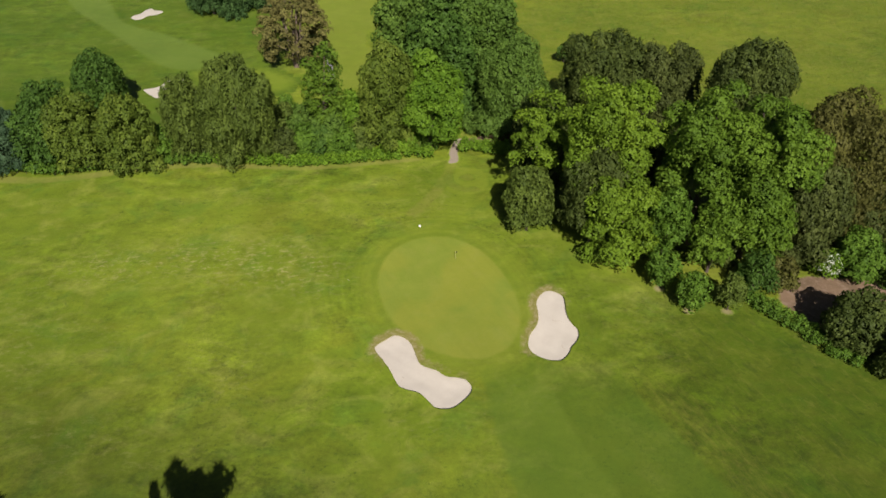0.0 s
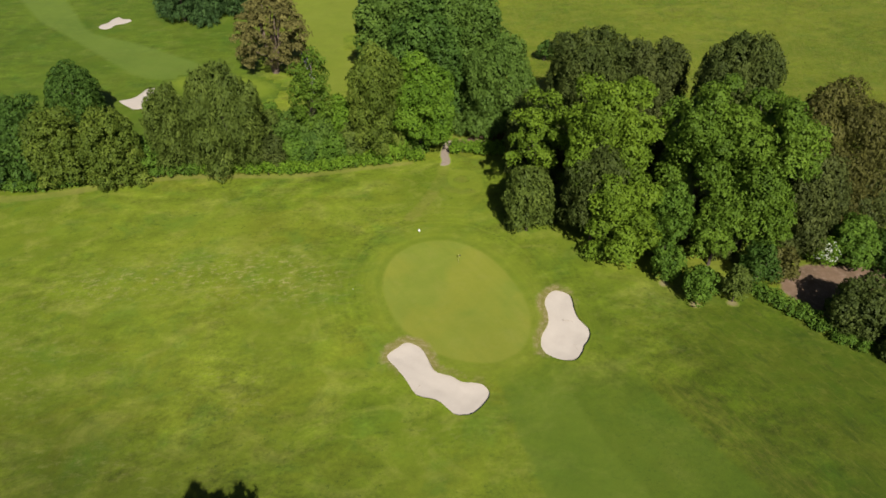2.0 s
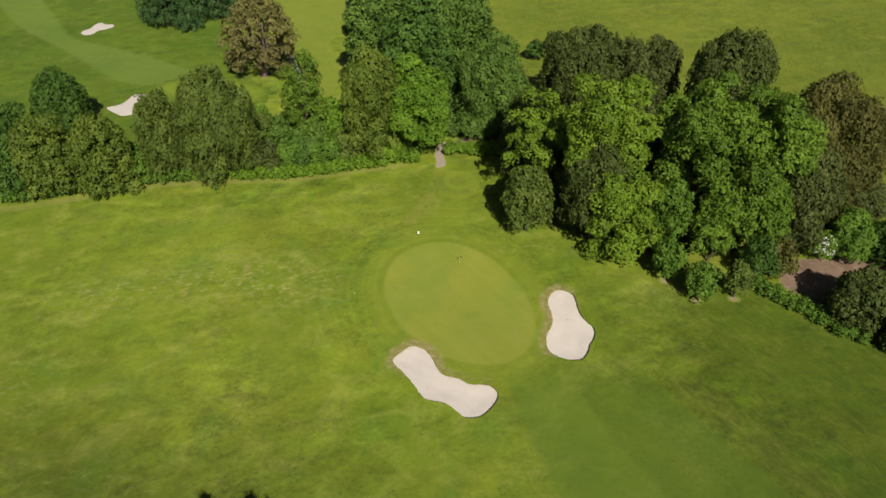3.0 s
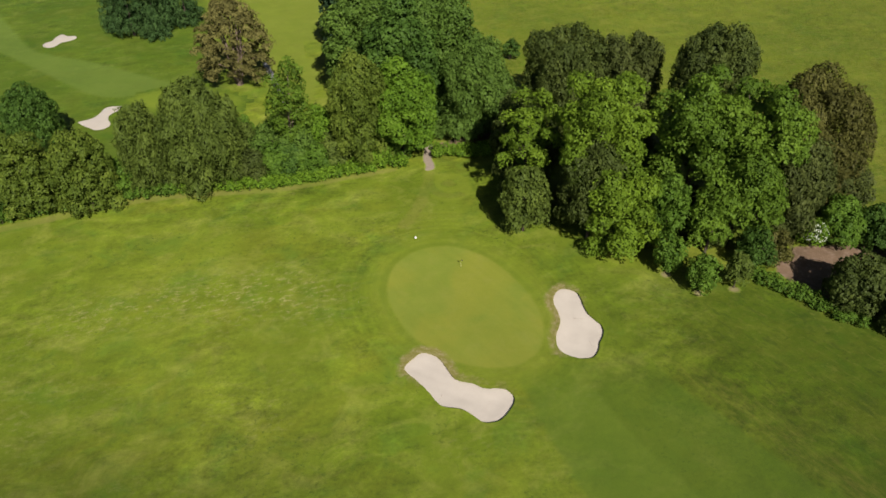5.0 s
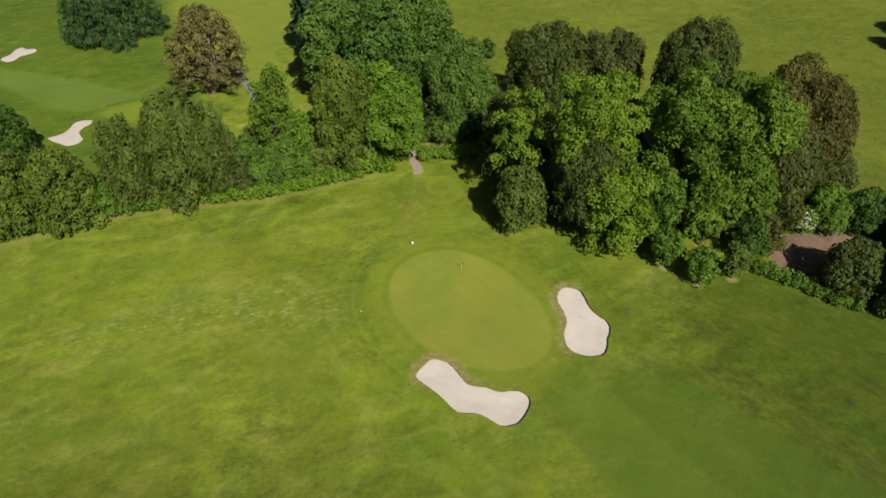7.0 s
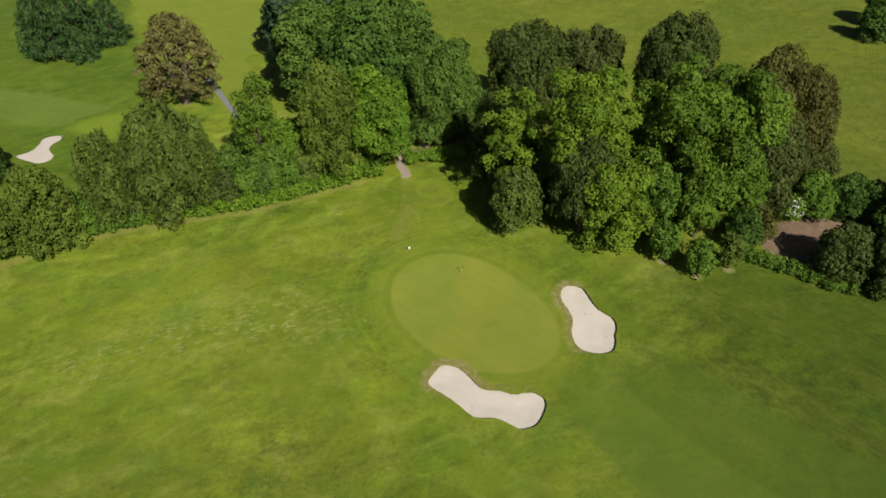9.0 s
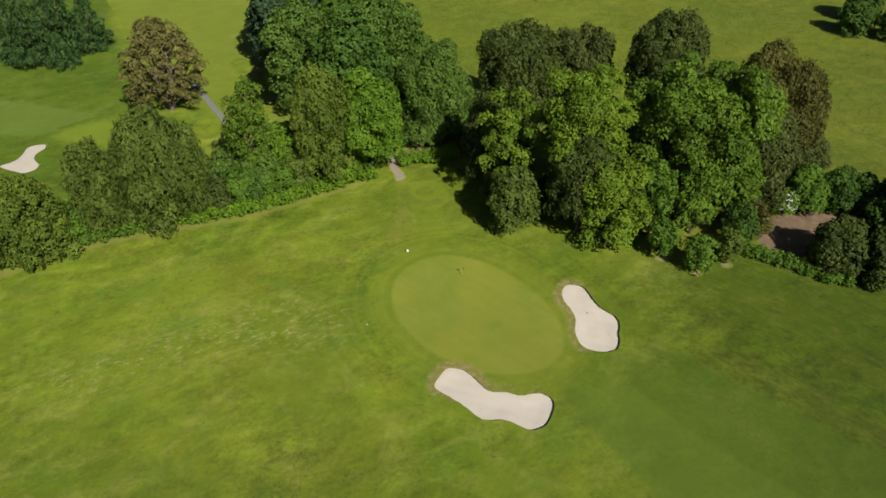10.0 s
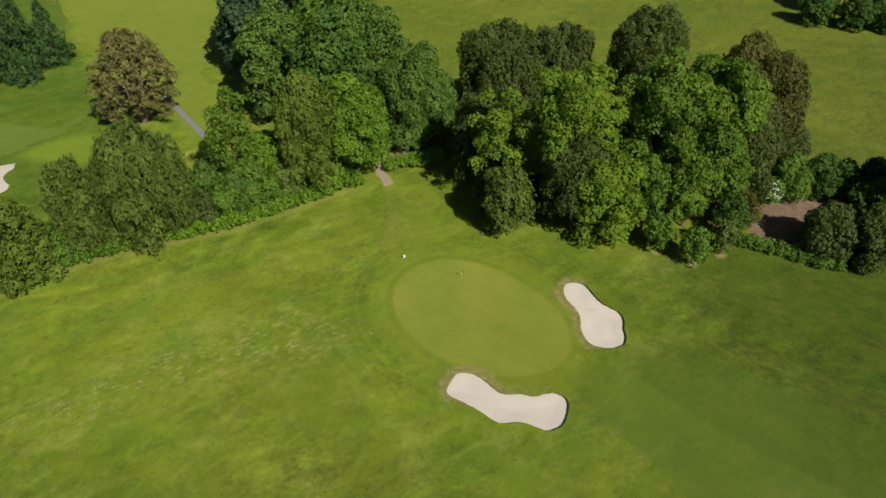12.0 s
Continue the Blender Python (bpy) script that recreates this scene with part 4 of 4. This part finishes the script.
# the grove beside the green
G = "grove beside the green"
MAPLE = dict(groove=0.06, power=2.2, lobe=0.29, low=0.26, density=10.5, reach=0.78, leaf=0.52, fill=0.56, heart=0.5, squash=1.0, flat=0.5, ragged=0.44, clump=0.95, skirt=0.2, tuck=0.88)
FINE = dict(lobe=0.30, droop=0.45, leaf=0.54, density=8.5, low=0.03, reach=0.72, squash=1.2, ragged=0.22, fill=1.0, clump=0.78, frond=1.35, slim=0.52, heart=0.66, flat=0.2)
ROW = dict(FINE, power=8.0, lobe=0.24, ragged=0.10, reach=0.80, density=7.5, fill=1.3)
tree(11, 30.2, 122, 34.6, 9.6, LIME, label="tall lime-green maple with billowing leaf clumps", group=G, **MAPLE)
tree(12, 48.2, 117.5, 35.5, 8.8, MAPLELEAF, label="tall lime-green maple with billowing leaf clumps", group=G, **MAPLE)
tree(13, 57.2, 113.5, 35, 8.8, MAPLELEAF, label="tall lime-green maple with billowing leaf clumps", group=G, **MAPLE)
tree(14, 18.8, 131.5, 26.5, 6.8, LIME, label="open lime-green maple at the grove edge, dark gaps between boughs", group=G, **{**MAPLE, "fill": 0.20, "low": 0.22, "ragged": 0.6, "lobe": 0.22, "heart": 0.56, "skirt": 0.3, "bare": 0.12})
# dark tree added behind the open maple to close the gap in the shadow
tree(26, 19.6, 143.0, 22.5, 5.6, DUSK, label="dark olive tree added behind the grove's edge to fill its shadow", group=G, **FINE)
tree(27, 40, 130, 21, 5.5, DUSK, label="dark olive tree in the middle of the grove", group=G, **FINE)
tree(15, 32, 110.3, 19.5, 6.3, LIME, label="lower lime-green maple at the grove's edge", group=G, **{**MAPLE, "low": 0.05, "tuck": 0.7, "skirt": 1.2})
tree(29, 49.3, 108.2, 18.5, 4.3, MAPLELEAF, label="lower lime-green maple at the grove's edge", group=G, **{**MAPLE, "low": 0.12, "tuck": 0.9, "skirt": 0.7})
tree(16, 40.6, 110, 17, 3.9, GREENLEAF, label="mid-green tree at the grove's edge", group=G, low=0.30, leaf=0.45, density=13)
tree(17, 58, 108.5, 20, 4.8, MAPLELEAF, label="lower lime-green maple at the grove's edge", group=G, **{**MAPLE, "low": 0.12, "tuck": 0.9, "skirt": 0.7})
tree(18, 16, 121.3, 15.8, 4.9, OLIVE, label="grey-green small-leaved tree with a dense crown", group=G, **FINE)
tree(19, 28, 116.5, 22, 6.4, DUSK, label="dark grey-green tree tucked under the maples", group=G, **{**FINE, "low": 0.20})
tree(20, 74.4, 121, 33.0, 11.0, COPPER, label="tall copper-brown tree at the grove's end", group=G, power=3.0, skirt=2.0, **{**FINE, "density": 7.0})
tree(21, 67, 113, 23, 7.0, BRONZE, label="brownish olive tree below the copper tree", group=G, **FINE)
tree(22, 65, 145.5, 34.2, 9.0, DUSK, label="dense dark olive round-headed tree", group=G, **{**ROW, "power": 2.6, "fill": 1.0})
B = "dark trees at the meadow's edge"
tree(23, 37.9, 165.5, 26.6, 10.7, DUSK, label="broad dark olive tree with a flat-topped crown", group=B, **{**ROW, "power": 5.0})
tree(25, 51.5, 161, 26.9, 7.3, BRONZE, label="dark bronze-tinged tree with a flat-topped crown", group=B, **ROW)


# dark-leaved scrub added to fill the black shade under and behind the trees
S = "scrub under the grove"
for k, (bx, by, bh, br) in enumerate([(38.5, 113, 6, 3.2), (51.5, 111, 6, 3.2), (27.5, 128, 7, 3.4), (38, 123, 8, 4.0), (51, 120, 8, 4.0), (64, 118, 7, 3.6), (23.5, 157, 8, 4.4), (29, 149, 8, 4.2), (26.5, 163, 6, 3.6), (17.6, 130, 10, 4.6)]):
    bush(160 + k, bx, by, bh, br, DUSK, "dark scrub added to deepen the shade between the grove's trunks", group=S, leaf=0.5)

# the wood behind the path
W = "wood behind the path"
WOOD = dict(lobe=0.32, density=5.5, leaf=0.76, low=0.04, reach=0.74, fill=0.8, clump=1.0, ragged=0.28)
tree(31, 15.6, 167.5, 25, 9.2, MIDGREEN, label="dense mid-green round-headed tree", group=W, skirt=1.8, **{**FINE, "low": 0.03})
tree(32, -4.6, 157, 26, 8.0, LEAFBRIGHT, label="bright green leafy tree beside the path", group=W, **{**MAPLE, "low": 0.04, "fill": 0.8, "power": 1.55, "tuck": 0.7, "lobe": 0.26, "skirt": 0.5})
tree(33, -14.5, 157.5, 29.5, 7.6, YELLOWISH, label="olive fine-leaved tree with a domed crown", group=W, **{**FINE, "power": 1.8})
tree(34, 8.8, 184, 33, 10.5, MIDGREEN, label="tall mid-green tree in the wood", group=W, **WOOD)
tree(35, 0, 179, 32, 10.5, DEEP, label="tall dark green tree in the wood", group=W, **WOOD)
tree(36, -11, 198, 31, 10.5, MIDGREEN, label="tall mid-green tree in the wood", group=W, **WOOD)
tree(37, 8, 205, 33, 10.5, GREENLEAF, label="tall green tree in the wood", group=W, **WOOD)
tree(38, -11.2, 232, 31, 10.8, BLUISH, label="tall dark blue-green tree in the wood", group=W, **{**WOOD, "density": 2.8, "leaf": 1.05})
tree(39, 9, 228, 33, 10.5, GREENLEAF, label="tall green tree in the wood", group=W, **{**WOOD, "density": 2.8, "leaf": 1.05})
tree(40, -6, 246, 31, 10.8, DUSK, label="tall dark olive tree in the wood", group=W, **{**WOOD, "density": 2.8, "leaf": 1.05})
tree(41, 8, 256, 32, 10.5, DEEP, label="tall dark green tree in the wood", group=W, **{**WOOD, "density": 2.8, "leaf": 1.05})
tree(42, -30, 160, 26.5, 5.4, MAPLELEAF, label="airy young bright green tree rising from the hedge", group=W, lobe=0.27, density=9.5, leaf=0.46, low=0.14, fill=0.75, bare=0.3, ragged=0.55, heart=0.1, clump=0.7, bark=PALE_BARK)

# the hedge line of trees on the near side of the far hole
H = "hedge-line trees"
WEEP = dict(lobe=0.26, droop=0.9, leaf=0.56, density=7.0, low=0.0, reach=0.78, squash=1.0, ragged=0.22, fill=1.0, flat=0.1, skirt=0.5, tuck=0.92, clump=1.0, frond=2.1, slim=0.48, heart=0.66)
LEAFY = dict(lobe=0.29, droop=0.2, leaf=0.52, density=9.0, low=0.0, reach=0.74, squash=1.1, ragged=0.3, fill=0.8, clump=0.85, power=2.5, skirt=1.6)
tree(51, -49.8, 153.2, 28, 9.2, OLIVE, label="broad grey-green weeping tree on the hedge line", group=H, **{**WEEP, "power": 1.6})
tree(52, -62.6, 153.8, 22.8, 4.9, OLIVE, label="grey-green weeping tree on the hedge line", group=H, **{**WEEP, "power": 2.4})
tree(53, -74.7, 148.5, 19.3, 6.4, YELLOWISH, label="yellow-green leafy tree on the hedge line", group=H, **LEAFY)
tree(54, -86.3, 148.5, 20.5, 6.1, YELLOWISH, label="yellow-green leafy tree on the hedge line", group=H, **LEAFY)
tree(55, -94.6, 180, 17, 7.2, DEEP, label="dark round tree on the fairway's edge", group=H, **FINE)
tree(56, -96.5, 151, 17, 6.5, DEEP, label="dark green tree on the hedge line", group=H, low=0.0, density=9)
tree(57, -106, 149, 17, 7.0, BLUISH, label="dark blue-green tree on the hedge line", group=H, low=0.0, density=9)
tree(58, -118, 151, 17, 7.5, DEEP, label="dark green tree on the hedge line", group=H, low=0.0, density=9)
tree(59, -104, 168, 15, 6.0, DEEP, label="dark green tree behind the hedge line", group=H, low=0.03, density=7)
pine(60, -47.5, 212, 26.3, 11.2)
for k, (fx, fy, fh, fr) in enumerate([(-86.5, 261, 24, 8.4), (-76, 264, 25, 7.5), (-69.5, 268, 21, 6.5), (-92, 268, 23, 7), (-78, 256, 11, 4.5), (-82, 275, 25, 8)]):
    conifer(70 + k, fx, fy, fh, fr)
M = "trees in the meadow"
for k, (fx, fy, fh, fr) in enumerate([(166, 187, 11, 5.5), (174, 178, 11, 5.5), (182, 170, 10, 5), (186, 184, 12, 6), (178, 196, 13, 6)]):
    tree(80 + k, fx, fy, fh, fr, DEEP, label="dark green spreading tree standing in the meadow", group=M, density=8, leaf=0.6, low=0.0)

# young trees and shrubs along the grove
tree(91, 39.2, 103.2, 8.6, 2.8, GREENLEAF, "young_tree", "young green tree in a bare earth ring", low=0.18, leaf=0.42, density=12, lobe=0.32, group="young trees")
tree(92, 42.9, 97.3, 8.2, 2.6, GREENLEAF, "young_tree", "young green tree in a bare earth ring", low=0.16, leaf=0.42, density=12, lobe=0.32, group="young trees")
tree(93, 50.0, 97.5, 7.8, 2.1, OLIVE, "young_tree", "young grey-green tree in a bare earth ring", low=0.18, leaf=0.42, density=12, lobe=0.32, group="young trees")
for ex, ey in ((39.0, 103.0), (42.8, 97.1), (49.9, 97.3)):
    sheet("earth_ring", [(ex + 0.95 * math.cos(a * 0.6283), ey - 0.3 + 0.8 * math.sin(a * 0.6283)) for a in range(10)], WORN, 0.07, 0.7, "bare dry earth ring round a young tree", "earth")
bush(94, 55.8, 102.6, 9, 3.4, DEEP, "large dark green bush at the grove's foot", leaf=0.45)
bush(104, 81.5, 115.5, 15, 5.2, BRONZE, "tall brownish bush at the copper tree's foot", leaf=0.5)
bush(95, 61, 103.8, 7.0, 3.2, COPPER, "brownish leafy bush beside the bare earth", leaf=0.45)
bush(96, 71.5, 107.5, 6.5, 2.6, HEDGE, "green elder bush under white blossom", leaf=0.4)
bush(97, 76.5, 108, 11, 4.6, GREENLEAF, "tall green bush behind the bare earth", leaf=0.5)
bush(98, 68.8, 90.6, 10.6, 5.4, DUSK, "large dark olive bush beside the hedge", leaf=0.5)
bush(103, 74.2, 84.4, 9.5, 5.2, DUSK, "large dark olive bush beside the hedge", leaf=0.5)
bush(99, 80, 86, 9, 5.5, OLIVE, "large grey-green bush beside the hedge", leaf=0.5)
bush(100, 86, 106, 8, 5.5, DEEP, "dark green bush at the meadow's edge", leaf=0.5)
bush(101, 94, 100, 8, 5.5, BLUISH, "dark blue-green bush at the meadow's edge", leaf=0.5)
bush(102, 88, 95, 8, 5.0, DEEP, "dark green bush at the meadow's edge", leaf=0.5)
hedge(110, [(54, 101), (57, 97.5), (61.5, 91.8), (64.5, 88), (68, 84.4)], 3.2, 1.9, GREENLEAF, "low green bramble hedge along the fairway's edge", density=15.0, leaf=0.34)

# hedge and undergrowth along the back of the field
hedge(111, [(-56, 152.4), (-46, 151.9), (-36, 150.9), (-28, 151.6), (-20, 152.7), (-12, 154.0), (-4.2, 155.0)], 4.4, 2.3, HEDGE, "bright green bracken and bramble hedge")
hedge(112, [(3.0, 156.6), (8, 155.8), (16.5, 154.8)], 3.0, 2.9, HEDGE, "clipped green hedge beside the path", density=14.0, leaf=0.36, step=0.6)
hedge(113, [(-120, 149), (-104, 148), (-92, 146.6), (-80, 150), (-68, 151.5), (-57, 151.5)], 3.0, 2.6, GREENLEAF, "green hedge under the field-edge trees")
U = "hedge shrubs"
for k, (bx, by, bh, br, bmat, blab) in enumerate([
        (-40.3, 154.6, 8.2, 4.0, DUSK, "dark olive shrub in the hedge"), (-34, 155.5, 8, 4, GREENLEAF, "leafy green shrub in the hedge"), (-26, 155.5, 8, 4.2, GREENLEAF, "leafy green shrub in the hedge"),
        (-20, 157.6, 10, 4.5, OLIVE, "grey-green shrub in the hedge"), (-12, 157.8, 7, 3.8, HEDGE, "leafy green shrub in the hedge"), (-6.5, 158, 7, 3.4, GREENLEAF, "leafy green shrub in the hedge"),
        (6.5, 167, 6.5, 3.4, MIDGREEN, "leafy green shrub in the hedge"), (20, 169, 6, 3.0, DEEP, "dark green shrub in the hedge"), (-69.5, 153, 9.5, 4.0, GREENLEAF, "leafy green shrub in the hedge"), (-30.5, 156, 8.5, 3.8, DEEP, "dark green shrub in the hedge"), (-23, 162, 15, 4.6, LEAFBRIGHT, "tall leafy green shrub in the hedge"), (-36, 163.5, 10, 4.2, MIDGREEN, "tall leafy mid-green shrub in the hedge"), (-29, 157.2, 11, 4.2, MIDGREEN, "tall leafy mid-green shrub in the hedge"), (-42.5, 166.5, 9, 3.6, OLIVE, "grey-green shrub behind the hedge"), (-43.5, 176, 7, 2.6, GREENLEAF, "leafy green shrub behind the hedge"), (35.5, 216, 7, 2.6, DEEP, "dark green shrub at the meadow's edge")]):
    bush(120 + k, bx, by, bh, br, bmat, blab, group=U, leaf=0.5)

# trees behind the camera, whose shadows reach the near field
for k, (sx, sy, sh, sr) in enumerate([(-30.0, 28.6, 30, 14), (-56.3, 21.8, 31, 13), (1.1, 20.8, 31, 11)]):
    conifer(140 + k, sx, sy, sh, sr, label="tall dark fir whose shadow falls on the field", taper=0.66, whorls=170)


# tree added out of view; its shadow darkens the bushes at the meadow's edge
tree(144, 94, 86, 24, 9, DEEP, label="unseen dark green tree added to shade the meadow's edge bushes", low=0.03, density=7, leaf=0.7)


# ---- small things ----
def tussocks(seed, line, count, low, high, label):
    rng = np.random.default_rng(seed)
    px, py = np.array(line).T
    x, y = px.min() + (px.max() - px.min()) * rng.random(count * 4), py.min() + (py.max() - py.min()) * rng.random(count * 4)
    ok = off_edge(line, x, y) < -0.5
    x, y = x[ok][:count], y[ok][:count]
    blades = 6
    x, y = np.repeat(x, blades) + rng.normal(size=len(x) * blades) * 0.13, np.repeat(y, blades) + rng.normal(size=len(y) * blades) * 0.13
    size = low + (high - low) * rng.random(len(x)) ** 1.5
    p = np.stack([x, y, land(x, y) + size * 0.42], -1)
    nrm = rng.normal(size=(len(x), 3)) * np.array((0.8, 0.8, 0.3)) + np.array((0, -0.5, 0.8))
    nrm /= np.linalg.norm(nrm, axis=1)[:, None]
    along = np.array((0, 0, 1.0)) + rng.normal(size=(len(x), 3)) * 0.8
    ob = leaf_mesh("grass_tussocks", p, nrm, along, size, size * 0.45, rng.random(len(x)), TUFT, None)
    return tagged(ob, label, "grass", kind="stuff")


tussocks(200, [(60, 158), (84, 116), (130, 104), (230, 120), (240, 260), (60, 300), (26, 250), (28, 176)], 5000, 0.16, 0.42, "coarse grass tussocks dotted over the pasture")


def part(name, bm, mat, parent, label=""):
    me = bpy.data.meshes.new(name)
    bm.to_mesh(me)
    bm.free()
    me.materials.append(mat)
    ob = new(name, me)
    ob.parent = parent
    return tagged(ob, label)


def rod(a, b, r0, r1, sides=8):
    v, f = tube([a, tuple((Vector(a) + Vector(b)) / 2), b], [r0, (r0 + r1) / 2, r1], sides)
    bm = bmesh.new()
    vs = [bm.verts.new(p) for p in v]
    for q in f:
        bm.faces.new([vs[i] for i in q])
    bm.faces.new(vs[:sides][::-1])
    bm.faces.new(vs[-sides:])
    return bm


def box(sx, sy, sz, at=(0, 0, 0), bevel=0.02):
    bm = bmesh.new()
    bmesh.ops.create_cube(bm, size=1)
    bmesh.ops.scale(bm, vec=(sx, sy, sz), verts=bm.verts)
    bmesh.ops.bevel(bm, geom=bm.edges[:], offset=bevel, segments=2, affect='EDGES')
    bmesh.ops.translate(bm, vec=at, verts=bm.verts)
    return bm


def flagstick(x, y):
    root = tagged(new("flagstick"), "thin pale flagstick with a small dark flag in the green", "flagstick")
    root.location = (x, y, land(x, y) + 0.065)
    part("pole", rod((0, 0, -0.1), (0, 0, 1.75), 0.022, 0.016), YELLOW, root)
    bm = bmesh.new()
    bmesh.ops.create_grid(bm, x_segments=8, y_segments=4, size=0.5)
    for v in bm.verts:
        u, w = v.co.x + 0.5, v.co.y
        v.co = Vector((u * 0.36, 0.05 * math.sin(u * 7), 1.58 + w * 0.24 - 0.10 * u))
    bmesh.ops.solidify(bm, geom=bm.faces[:], thickness=0.012)
    part("flag", bm, FLAGCLOTH, root, "small rippling dark flag")
    # the hole is a flat disc, the cup's inner shade put into its colour
    bm = bmesh.new()
    bmesh.ops.create_circle(bm, cap_ends=True, radius=0.06, segments=16)
    bmesh.ops.translate(bm, vec=(0, 0, 0.012), verts=bm.verts)
    part("hole", bm, CUP_SHADE, root)
    return root


def bunker_rake(x, y, turn):
    root = tagged(new("bunker_rake"), "wooden bunker rake lying on the sand", "rake")
    root.location, root.rotation_euler = (x, y, land(x, y) - 0.385), (0, 0, radians(turn))
    part("shaft", rod((0, -0.9, 0.05), (0, 0.85, 0.06), 0.014, 0.012), DARKWOOD, root)
    part("head", box(0.42, 0.035, 0.045, (0, 0.88, 0.05), 0.008), DARKWOOD, root)
    for k in range(7):
        part("tooth", rod((-0.18 + 0.06 * k, 0.88, 0.02), (-0.18 + 0.06 * k, 0.90, -0.06), 0.008, 0.004, 6), DARKWOOD, root)
    return root


def white_marker(x, y):
    root = tagged(new("tee_marker"), "small white painted box marker on the grass", "marker")
    root.location = (x, y, land(x, y))
    part("post", rod((0, 0, -0.1), (0, 0, 0.25), 0.05, 0.05), DARKWOOD, root)
    part("body", box(0.42, 0.36, 0.42, (0, 0, 0.42), 0.06), WHITE, root, "white painted box")
    return root


flagstick(1.35, 111.4)
bunker_rake(-7.5, 80.2, -28)
bunker_rake(19.4, 94.1, 80)
bunker_rake(19.6, 87.4, 10)
white_marker(-6.0, 122.6)
ball = tagged(new("yardage_plate"), "small round white plate set in the rough", "plate")
ball.location = (-18.8, 105.0, land(-18.8, 105.0))
bm_plate = bmesh.new()
bmesh.ops.create_cone(bm_plate, cap_ends=True, segments=16, radius1=0.08, radius2=0.07, depth=0.06)
bmesh.ops.translate(bm_plate, vec=(0, 0, 0.10), verts=bm_plate.verts)
part("disc", bm_plate, WHITE, ball)

rng_b = np.random.default_rng(300)
elder = [o for o in scene.objects if o.name == "bush" or o.name.startswith("bush.")]
elder = [o for o in elder if "blossom" in o["label"]][0]
heads = rng_b.normal(size=(170, 3)) + np.array((-0.5, -0.9, 0.3))
heads[:, 2] = np.abs(heads[:, 2])
heads /= np.linalg.norm(heads, axis=1)[:, None]
spots = np.array((0, 0, 2.9)) + heads * np.array((2.8, 2.8, 3.7)) * (0.85 + 0.2 * rng_b.random((170, 1)))
size_b = 0.18 + 0.28 * rng_b.random(170) ** 2
leaf_mesh("blossom", spots, heads, rng_b.normal(size=(170, 3)), size_b, size_b * 0.9, rng_b.random(170), BLOSSOM, elder, "flat white blossom heads")
